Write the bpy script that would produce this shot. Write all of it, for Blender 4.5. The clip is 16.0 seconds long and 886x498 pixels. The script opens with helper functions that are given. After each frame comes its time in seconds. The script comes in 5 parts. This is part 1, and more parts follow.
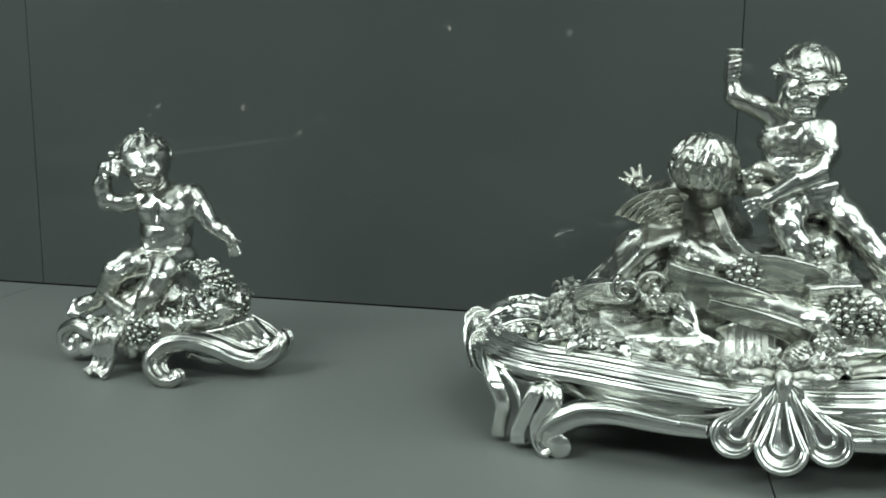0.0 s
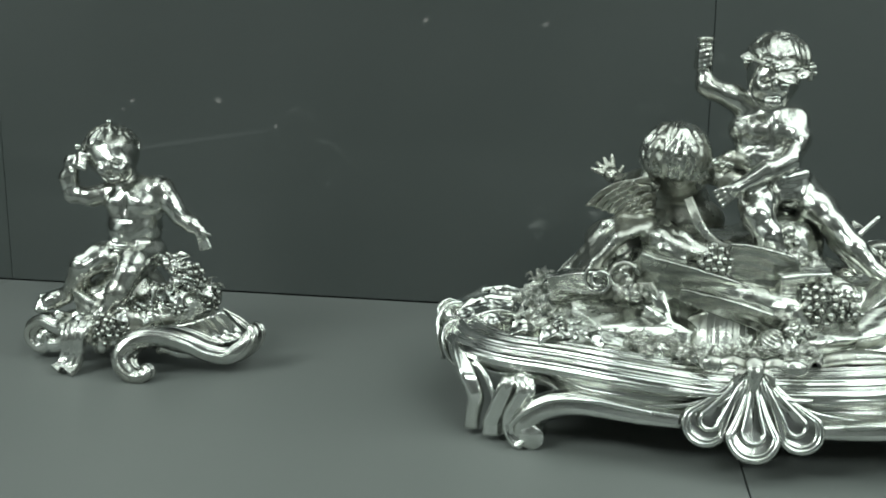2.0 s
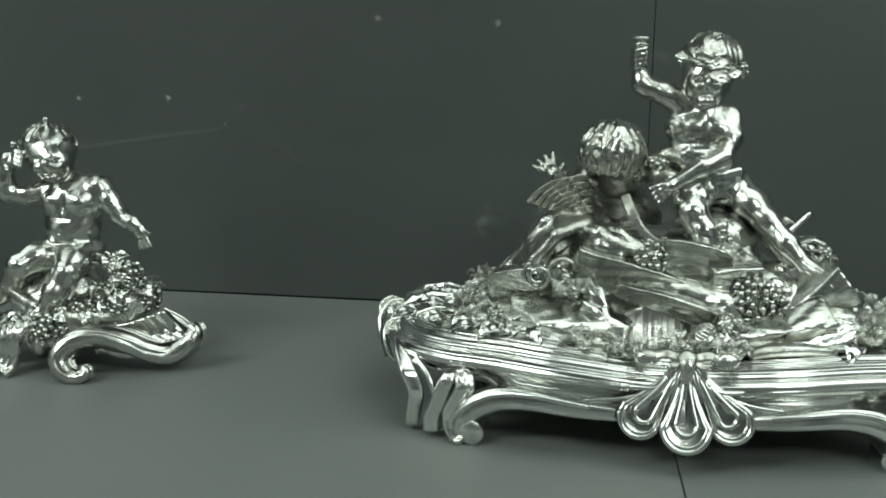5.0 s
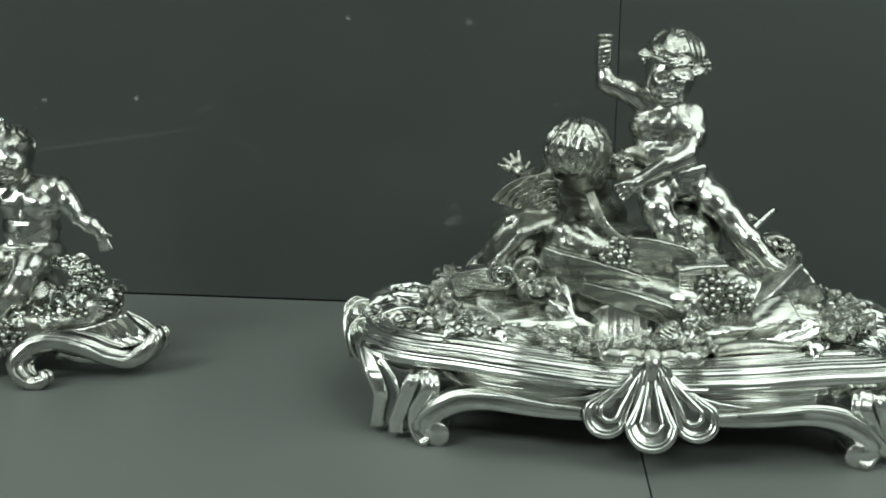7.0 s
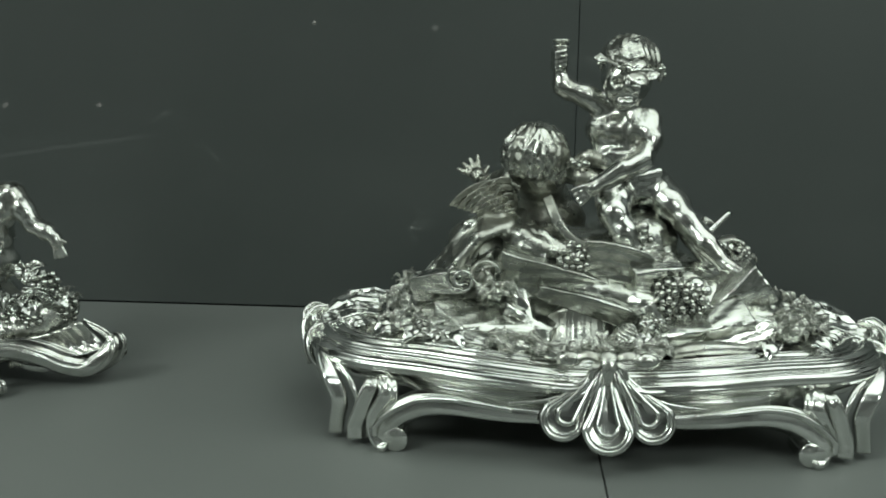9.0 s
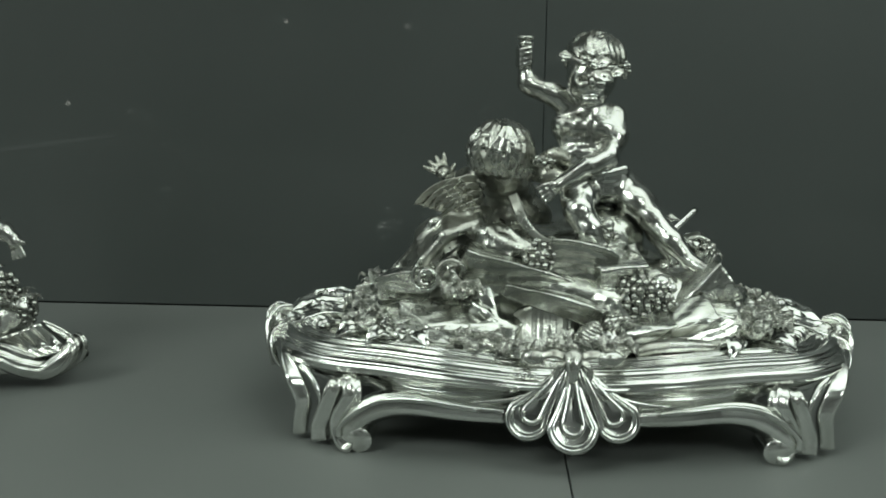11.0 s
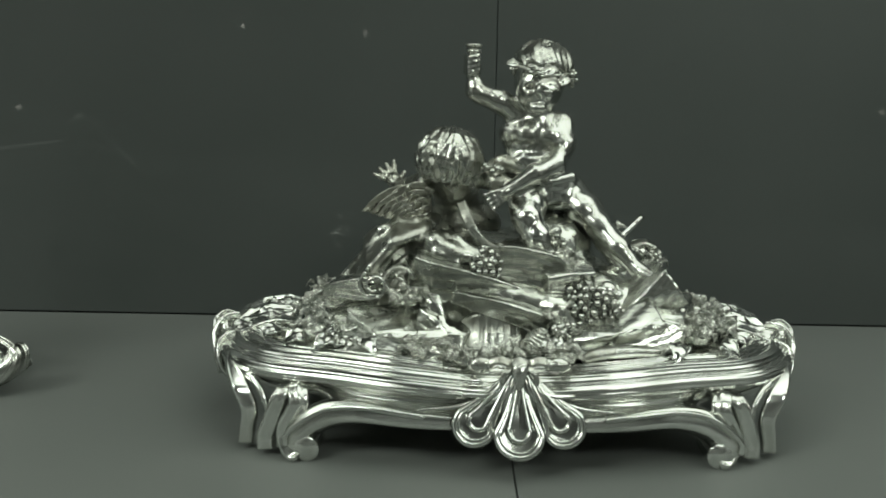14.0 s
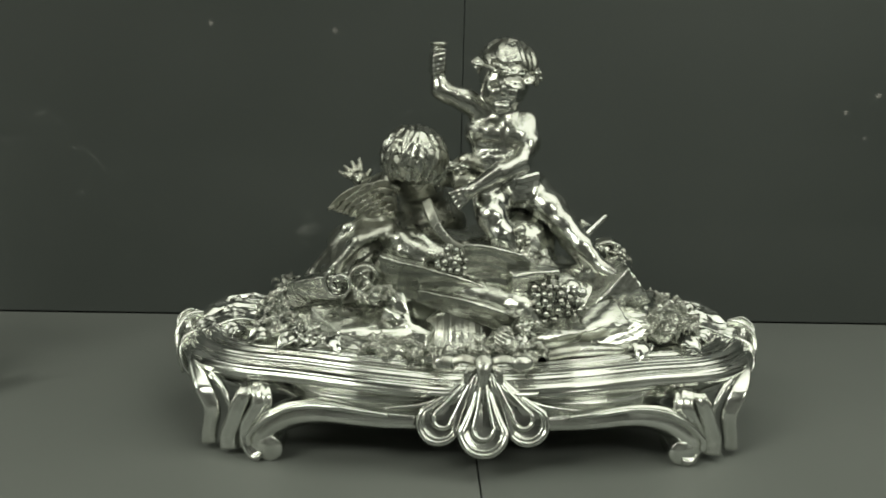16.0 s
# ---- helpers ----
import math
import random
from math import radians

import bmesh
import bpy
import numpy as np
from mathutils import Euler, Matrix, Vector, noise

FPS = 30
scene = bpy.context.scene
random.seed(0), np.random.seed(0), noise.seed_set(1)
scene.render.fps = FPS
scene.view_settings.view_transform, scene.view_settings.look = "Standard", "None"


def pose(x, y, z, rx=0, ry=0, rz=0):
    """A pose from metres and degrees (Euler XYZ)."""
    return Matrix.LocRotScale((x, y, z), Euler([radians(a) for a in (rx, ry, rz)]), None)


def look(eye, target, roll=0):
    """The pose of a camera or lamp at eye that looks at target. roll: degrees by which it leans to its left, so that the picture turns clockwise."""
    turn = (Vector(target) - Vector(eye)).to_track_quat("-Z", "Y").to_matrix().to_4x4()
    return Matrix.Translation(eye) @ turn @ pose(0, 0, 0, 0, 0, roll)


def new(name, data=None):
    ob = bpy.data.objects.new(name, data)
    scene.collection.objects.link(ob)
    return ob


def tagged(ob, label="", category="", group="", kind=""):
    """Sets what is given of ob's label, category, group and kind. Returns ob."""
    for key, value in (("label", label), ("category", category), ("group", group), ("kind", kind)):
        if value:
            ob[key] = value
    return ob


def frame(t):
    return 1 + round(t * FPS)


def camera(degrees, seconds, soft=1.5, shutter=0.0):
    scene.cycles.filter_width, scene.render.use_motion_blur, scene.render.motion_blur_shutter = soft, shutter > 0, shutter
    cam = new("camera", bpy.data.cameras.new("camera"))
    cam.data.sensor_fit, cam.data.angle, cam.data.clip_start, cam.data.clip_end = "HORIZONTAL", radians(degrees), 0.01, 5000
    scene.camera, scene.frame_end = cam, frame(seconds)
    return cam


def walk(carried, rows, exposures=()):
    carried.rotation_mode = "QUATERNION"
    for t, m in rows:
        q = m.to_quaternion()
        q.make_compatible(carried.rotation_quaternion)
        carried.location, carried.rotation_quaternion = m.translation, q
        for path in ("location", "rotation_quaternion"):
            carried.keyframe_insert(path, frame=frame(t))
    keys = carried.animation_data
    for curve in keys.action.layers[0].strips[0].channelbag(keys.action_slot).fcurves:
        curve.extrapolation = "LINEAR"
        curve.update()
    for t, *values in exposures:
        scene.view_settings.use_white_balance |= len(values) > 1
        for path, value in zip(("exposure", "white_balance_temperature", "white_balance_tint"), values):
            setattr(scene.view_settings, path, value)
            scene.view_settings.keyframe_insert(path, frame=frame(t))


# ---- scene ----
cam = camera(51.6, 16.0, 1.8)
PATH = [
    (0, (-0.138, -1.512, 0.384), (-0.558, 0.411, 0.032), 0.7),
    (0.5, (-0.138, -1.51, 0.383), (-0.557, 0.413, 0.029), 0.7),
    (1, (-0.139, -1.508, 0.383), (-0.544, 0.417, 0.024), 0.7),
    (1.5, (-0.135, -1.506, 0.381), (-0.529, 0.421, 0.019), 0.6),
    (2, (-0.131, -1.503, 0.381), (-0.506, 0.427, 0.014), 0.5),
    (2.5, (-0.129, -1.501, 0.382), (-0.483, 0.433, 0.011), 0.4),
    (3, (-0.124, -1.503, 0.382), (-0.459, 0.433, 0.011), 0.5),
    (3.5, (-0.119, -1.505, 0.382), (-0.438, 0.436, 0.018), 0.4),
    (4, (-0.116, -1.507, 0.381), (-0.423, 0.435, 0.015), 0.5),
    (6.5, (-0.106, -1.497, 0.38), (-0.346, 0.454, 0.01), 0.6),
    (7, (-0.103, -1.495, 0.379), (-0.328, 0.458, 0.01), 0.5),
    (7.5, (-0.101, -1.492, 0.38), (-0.304, 0.463, 0.011), 0.6),
    (8, (-0.098, -1.49, 0.378), (-0.288, 0.468, 0.018), 0.6),
    (8.5, (-0.093, -1.494, 0.379), (-0.267, 0.466, 0.019), 0.6),
    (9, (-0.09, -1.493, 0.378), (-0.25, 0.469, 0.021), 0.5),
    (11.5, (-0.078, -1.483, 0.376), (-0.166, 0.483, 0.017), 0.6),
    (12, (-0.077, -1.483, 0.376), (-0.146, 0.484, 0.023), 0.7),
    (12.5, (-0.072, -1.484, 0.378), (-0.128, 0.485, 0.027), 0.8),
    (13, (-0.071, -1.485, 0.378), (-0.115, 0.485, 0.034), 0.8),
    (13.5, (-0.068, -1.485, 0.378), (-0.099, 0.485, 0.036), 0.9),
    (14, (-0.066, -1.483, 0.377), (-0.085, 0.487, 0.033), 0.9),
    (14.5, (-0.065, -1.481, 0.377), (-0.068, 0.488, 0.024), 1.0),
    (15, (-0.063, -1.479, 0.375), (-0.049, 0.49, 0.026), 1.1),
    (15.5, (-0.061, -1.481, 0.376), (-0.028, 0.488, 0.031), 1.2),
    (16, (-0.059, -1.483, 0.377), (-0.015, 0.486, 0.031), 1.2),
]
walk(cam, [(t, look(eye, target, roll)) for t, eye, target, roll in PATH], exposures=[
    (0, -0.06, 6250, 4.5), (3.5, -0.24, 6300, 3), (7, -0.42, 6450, 3), (9, -0.54, 6450, 3), (12.5, -0.58, 6550, 3), (14.5, -0.58, 6880, 4), (16, -0.57, 7250, 6)])

# ---- light ----
world = bpy.data.worlds.new("world")
scene.world = world
world.use_nodes = True
world.node_tree.nodes["Background"].inputs[0].default_value = (0.5, 0.55, 0.55, 1)
world.node_tree.nodes["Background"].inputs[1].default_value = 0.02


def area_lamp(name, eye, target, sx, sy, watts, colour):
    data = bpy.data.lights.new(name, "AREA")
    data.shape, data.size, data.size_y, data.energy, data.color = "RECTANGLE", sx, sy, watts, colour
    ob = new(name, data)
    ob.matrix_world = look(eye, target)
    return ob


COOL = (0.93, 1.0, 0.95)
area_lamp("case_light", (0.85, -0.54, 1.285), (0.85, -0.54, 0), 2.2, 0.66, 11.2, COOL)
# Added fill over the left end; the gap between leaves the middle dimmer.
area_lamp("case_fill_left", (-1.42, -0.54, 1.285), (-1.42, -0.54, 0), 1.0, 0.66, 4.0, COOL)
area_lamp("case_light_front", (0.90, -1.02, 1.285), (0.90, -0.70, 0), 3.2, 0.24, 7.6, COOL)
# Unseen room lamps, added to brighten what the silver mirrors from in front.
area_lamp("room_fill", (-2.2, -2.5, 2.15), (-2.2, -2.5, 0), 1.8, 1.0, 82.0, COOL)
area_lamp("room_fill_far", (1.6, -3.2, 2.15), (1.6, -3.2, 0), 1.8, 1.0, 56.0, COOL)



# ---- materials ----
def nodes_of(name):
    m = bpy.data.materials.new(name)
    m.use_nodes = True
    nt = m.node_tree
    return m, nt, nt.nodes["Principled BSDF"]


def noise_node(nt, scale, detail=4.0, rough=0.55, stretch=(1, 1, 1)):
    tc = nt.nodes.new("ShaderNodeTexCoord")
    mp = nt.nodes.new("ShaderNodeMapping")
    mp.inputs["Scale"].default_value = stretch
    n = nt.nodes.new("ShaderNodeTexNoise")
    n.inputs["Scale"].default_value, n.inputs["Detail"].default_value, n.inputs["Roughness"].default_value = scale, detail, rough
    nt.links.new(tc.outputs["Object"], mp.inputs["Vector"])
    nt.links.new(mp.outputs["Vector"], n.inputs["Vector"])
    return n


def ramp(nt, src, a, b, lo=0.3, hi=0.7):
    r = nt.nodes.new("ShaderNodeValToRGB")
    r.color_ramp.elements[0].position, r.color_ramp.elements[1].position = lo, hi
    r.color_ramp.elements[0].color, r.color_ramp.elements[1].color = (*a, 1), (*b, 1)
    nt.links.new(src.outputs["Fac"], r.inputs["Fac"])
    return r


def metal(name, light, dull, rough_lo, rough_hi, bump, scale, tarnish=26, wavy=0.25, grain=0.0):
    m, nt, p = nodes_of(name)
    p.inputs["Metallic"].default_value = 1.0
    big, fine, wave = noise_node(nt, tarnish, 5), noise_node(nt, scale, 3), noise_node(nt, 48, 3)
    c = ramp(nt, big, dull, light, 0.34, 0.6)
    nt.links.new(c.outputs["Color"], p.inputs["Base Color"])
    r = ramp(nt, big, (rough_hi,) * 3, (rough_lo,) * 3, 0.3, 0.65)
    nt.links.new(r.outputs["Color"], p.inputs["Roughness"])
    w = nt.nodes.new("ShaderNodeBump")
    w.inputs["Strength"].default_value, w.inputs["Distance"].default_value = wavy, 0.010
    nt.links.new(wave.outputs["Fac"], w.inputs["Height"])
    b = nt.nodes.new("ShaderNodeBump")
    b.inputs["Strength"].default_value, b.inputs["Distance"].default_value = bump, 0.004
    nt.links.new(fine.outputs["Fac"], b.inputs["Height"])
    nt.links.new(w.outputs["Normal"], b.inputs["Normal"])
    if grain:
        g = nt.nodes.new("ShaderNodeBump")
        g.inputs["Strength"].default_value, g.inputs["Distance"].default_value = grain, 0.003
        nt.links.new(noise_node(nt, 1, 4, 0.6, (14, 90, 150)).outputs["Fac"], g.inputs["Height"])
        nt.links.new(b.outputs["Normal"], g.inputs["Normal"])
        b = g
    nt.links.new(b.outputs["Normal"], p.inputs["Normal"])
    return m


def paint(name, a, b, rough, bump, scale=3.0, fine=420.0, coat=0.0):
    m, nt, p = nodes_of(name)
    big, small = noise_node(nt, scale, 6), noise_node(nt, fine, 2)
    c = ramp(nt, big, a, b, 0.3, 0.7)
    nt.links.new(c.outputs["Color"], p.inputs["Base Color"])
    r = ramp(nt, big, (rough * 0.88,) * 3, (rough * 1.12,) * 3)
    nt.links.new(r.outputs["Color"], p.inputs["Roughness"])
    bn = nt.nodes.new("ShaderNodeBump")
    bn.inputs["Strength"].default_value, bn.inputs["Distance"].default_value = bump, 0.001
    nt.links.new(small.outputs["Fac"], bn.inputs["Height"])
    nt.links.new(bn.outputs["Normal"], p.inputs["Normal"])
    if coat:
        p.inputs["Coat Weight"].default_value, p.inputs["Coat Roughness"].default_value = coat, 0.022
    return m


SILVER = metal("polished_silver", (0.80, 0.81, 0.78), (0.56, 0.57, 0.53), 0.11, 0.19, 0.015, 150, 22, 0.03)
CHASED = metal("chased_silver", (0.74, 0.75, 0.71), (0.44, 0.44, 0.39), 0.20, 0.36, 0.22, 260, 30, 0.08)
ROCKY = metal("brushed_silver", (0.72, 0.73, 0.69), (0.38, 0.39, 0.35), 0.16, 0.32, 0.10, 120, 18, 0.08, 0.22)
FIGURE = metal("figure_silver", (0.70, 0.71, 0.68), (0.48, 0.48, 0.44), 0.16, 0.28, 0.05, 170, 26, 0.06)
BEAD = metal("bead_silver", (0.60, 0.61, 0.58), (0.38, 0.38, 0.34), 0.10, 0.18, 0.02, 150, 22, 0.03)
RIM = metal("rim_silver", (0.86, 0.87, 0.84), (0.62, 0.63, 0.59), 0.13, 0.23, 0.02, 150, 22, 0.03)
CLOTH = metal("cloth_silver", (0.56, 0.57, 0.53), (0.34, 0.34, 0.30), 0.22, 0.38, 0.18, 240, 30, 0.08)
HAIR = metal("combed_silver", (0.62, 0.63, 0.59), (0.34, 0.34, 0.30), 0.20, 0.36, 0.10, 260, 40, 0.08)
# Dark oxidised finish; on the bowed figure its darkness also stands for shade.
DULL = metal("oxidised_shade_silver", (0.55, 0.55, 0.50), (0.26, 0.26, 0.22), 0.22, 0.38, 0.3, 240, 30, 0.1)
WALL = paint("grey_panel_paint", (0.058, 0.066, 0.063), (0.067, 0.075, 0.072), 0.46, 0.02, 2.0, 420.0, 0.4)
TABLE = paint("grey_plinth_paint", (0.170, 0.180, 0.172), (0.190, 0.200, 0.191), 0.5, 0.05, 2.5)
# Darker copy of brushed_silver, for the stones above the grotto.
DARKROCK = metal("dark_rock_silver", (0.58, 0.59, 0.55), (0.28, 0.29, 0.26), 0.16, 0.30, 0.10, 120, 16, 0.08, 0.22)
SATIN = metal("satin_silver", (0.88, 0.89, 0.86), (0.70, 0.71, 0.67), 0.17, 0.27, 0.02, 170, 22, 0.03)
GAP = paint("joint_black", (0.012, 0.012, 0.012), (0.016, 0.016, 0.016), 0.8, 0.0)
ROOM = paint("room_plaster", (0.42, 0.43, 0.42), (0.48, 0.49, 0.48), 0.8, 0.1)
FLOORM = paint("room_floor_stone", (0.10, 0.10, 0.095), (0.14, 0.14, 0.13), 0.4, 0.1)
HOUSING = paint("lamp_housing_white", (0.7, 0.7, 0.7), (0.74, 0.74, 0.74), 0.5, 0.02)

# ---- building helpers ----
PLACE = {}


def mesh_of(name, verts, faces, mat, smooth=True):
    me = bpy.data.meshes.new(name)
    me.from_pydata([tuple(map(float, v)) for v in verts], [], [tuple(map(int, q)) for q in faces])
    me.materials.append(mat)
    me.polygons.foreach_set("use_smooth", [smooth] * len(me.polygons))
    me.update()
    return me


def part(name, shape, mat, parent=None, label="", smooth=True):
    """One mesh object out of (verts, faces), its origin in its middle, under a thing or a part."""
    v, q = shape
    v = np.asarray(v, float)
    c = (v.min(0) + v.max(0)) / 2
    if parent is None:
        c[2] = v[:, 2].min()
    ob = new(name, mesh_of(name, v - c, q, mat, smooth))
    PLACE[ob] = Vector(c)
    if parent is not None:
        ob.parent = parent
        ob.location = Vector(c) - PLACE[parent]
    else:
        ob.location = Vector(c)
    return tagged(ob, label) if label else ob


def matted(ob, mat, c, r, crown, reach):
    """Give the combed cap of a statue its duller, chased finish."""
    me = ob.data
    me.materials.append(mat)
    w, o = Vector(crown).normalized(), PLACE[ob] - Vector(c)
    for f in me.polygons:
        q = f.center + o
        q = Vector((q.x / r[0], q.y / r[1], q.z / r[2]))
        if 0.86 < q.length < 1.35 and q.angle(w) < reach:
            f.material_index = 1
    return ob


def thing(name, base, label, category):
    ob = new(name)
    ob.empty_display_size = 0.05
    ob.location = base
    PLACE[ob] = Vector(base)
    return tagged(ob, label, category)


def joined(*shapes):
    vs, fs, n = [], [], 0
    for v, q in shapes:
        vs.append(np.asarray(v, float))
        fs += [tuple(i + n for i in face) for face in q]
        n += len(v)
    return np.concatenate(vs), fs


def from_bm(bm):
    bm.verts.index_update()
    out = np.array([v.co[:] for v in bm.verts]), [tuple(v.index for v in fc.verts) for fc in bm.faces]
    bm.free()
    return out


def moved(shape, m):
    v = np.asarray(shape[0], float)
    r = np.array(m.to_3x3())
    return v @ r.T + np.array(m.translation), shape[1]


def flipped(shape, axis, about):
    v = np.array(shape[0], float)
    v[:, axis] = 2 * about - v[:, axis]
    return v, [tuple(reversed(q)) for q in shape[1]]


def box(x0, x1, y0, y1, z0, z1, bevel=0.0, seg=2):
    bm = bmesh.new()
    bmesh.ops.create_cube(bm, size=1)
    for v in bm.verts:
        v.co = ((x0 + x1) / 2 + v.co.x * (x1 - x0), (y0 + y1) / 2 + v.co.y * (y1 - y0), (z0 + z1) / 2 + v.co.z * (z1 - z0))
    if bevel:
        bmesh.ops.bevel(bm, geom=list(bm.edges), offset=bevel, segments=seg, affect="EDGES")
    return from_bm(bm)


def ball(c, r, sub=2):
    bm = bmesh.new()
    bmesh.ops.create_icosphere(bm, subdivisions=sub, radius=1)
    v, q = from_bm(bm)
    return v * np.asarray(r) + np.asarray(c), q


def spline(pts, n):
    """Catmull-Rom through the points."""
    p = np.asarray(pts, float)
    p = np.vstack([2 * p[0] - p[1], p, 2 * p[-1] - p[-2]])
    out = []
    segs = len(p) - 3
    for u in np.linspace(0, segs - 1e-9, n):
        i = int(u)
        t = u - i
        a, b, c, d = p[i:i + 4]
        out.append(0.5 * (2 * b + (c - a) * t + (2 * a - 5 * b + 4 * c - d) * t * t + (3 * b - a - 3 * c + d) * t ** 3))
    return np.array(out)


def sweep(pts, width, thick, side=None, n=40, ring=14, taper=None, groove=0.0, ridges=3, square=0.8):
    """A band swept along a spline. Its width lies along side (or a carried frame), with ridges along it."""
    p = spline(pts, n)
    t = np.gradient(p, axis=0)
    t /= np.linalg.norm(t, axis=1)[:, None] + 1e-12
    vs, fs = [], []
    up = np.array(side if side is not None else (0.0, 1.0, 0.013), float)
    for i in range(n):
        s = up - t[i] * (up @ t[i])
        s /= np.linalg.norm(s) + 1e-12
        if side is None:
            up = s
        b = np.cross(t[i], s)
        k = taper(i / (n - 1)) if taper else 1.0
        for j in range(ring):
            a = 2 * math.pi * j / ring
            ca, sa = math.cos(a), math.sin(a)
            ca = math.copysign(abs(ca) ** square, ca)
            sa = math.copysign(abs(sa) ** square, sa)
            h = 1 + groove * math.cos(ridges * math.pi * ca)
            vs.append(p[i] + s * ca * width / 2 * k + b * sa * thick / 2 * k * h)
    for i in range(n - 1):
        for j in range(ring):
            k = (j + 1) % ring
            fs.append((i * ring + j, i * ring + k, (i + 1) * ring + k, (i + 1) * ring + j))
    fs.append(tuple(reversed(range(ring))))
    fs.append(tuple((n - 1) * ring + j for j in range(ring)))
    return np.array(vs), fs


def ruled(f, nu, nv, thick):
    """A sheet f(u, v) with a back some way behind it, closed round its edge."""
    rows = np.array([[f(i / (nu - 1), j / (nv - 1)) for j in range(nv)] for i in range(nu)], float).reshape(-1, 3)
    vs = np.concatenate([rows, rows + np.array(thick)])
    m, fs = nu * nv, []
    for i in range(nu - 1):
        for j in range(nv - 1):
            q = (i * nv + j, i * nv + j + 1, (i + 1) * nv + j + 1, (i + 1) * nv + j)
            fs += [q, tuple(k + m for k in reversed(q))]
    edge = [i * nv for i in range(nu)] + [(nu - 1) * nv + j for j in range(1, nv)] + [i * nv + nv - 1 for i in range(nu - 2, -1, -1)] + [j for j in range(nv - 2, 0, -1)]
    for a, c in zip(edge, edge[1:] + edge[:1]):
        fs.append((a, c, c + m, a + m))
    return vs, fs


def tube(pts, r, n=24, ring=8, taper=None):
    return sweep(pts, 2 * r, 2 * r, None, n, ring, taper)


def leaf(length, width, lobes=3, curl=0.5, n=16, m=7, thick=0.0012, cup=0.25):
    """A lobed, curled leaf with a raised midrib; it grows along +x from the origin, its face up."""
    top, bot = [], []
    for i in range(n + 1):
        u = i / n
        w = width / 2 * (math.sin(math.pi * min(u * 0.93 + 0.07, 1.0)) ** 0.8) * (0.72 + 0.28 * abs(math.cos(lobes * math.pi * u)))
        a = curl * u * u * 1.6
        x, z = length * (u - 0.15 * a * u), -length * 0.32 * a * u + length * 0.1 * math.sin(math.pi * u)
        for j in range(m):
            s = -1 + 2 * j / (m - 1)
            zz = z + cup * w * (s * s) + 0.10 * width * max(0, 1 - abs(s) * 3) - 0.05 * width * math.cos(5 * math.pi * abs(s) + 9 * u)
            top.append((x + 0.25 * abs(s) * w, s * w, zz + thick))
            bot.append((x + 0.25 * abs(s) * w, s * w, zz - thick))
    k = len(top)
    f = []
    for i in range(n):
        for j in range(m - 1):
            a, b, c, d = i * m + j, i * m + j + 1, (i + 1) * m + j + 1, (i + 1) * m + j
            f.append((a, d, c, b))
            f.append((k + a, k + b, k + c, k + d))
    edge = [j for j in range(m)] + [i * m + m - 1 for i in range(1, n + 1)] + [n * m + j for j in range(m - 2, -1, -1)] + [i * m for i in range(n - 1, 0, -1)]
    for a, b in zip(edge, edge[1:] + edge[:1]):
        f.append((a, b, k + b, k + a))
    return np.array(top + bot), f


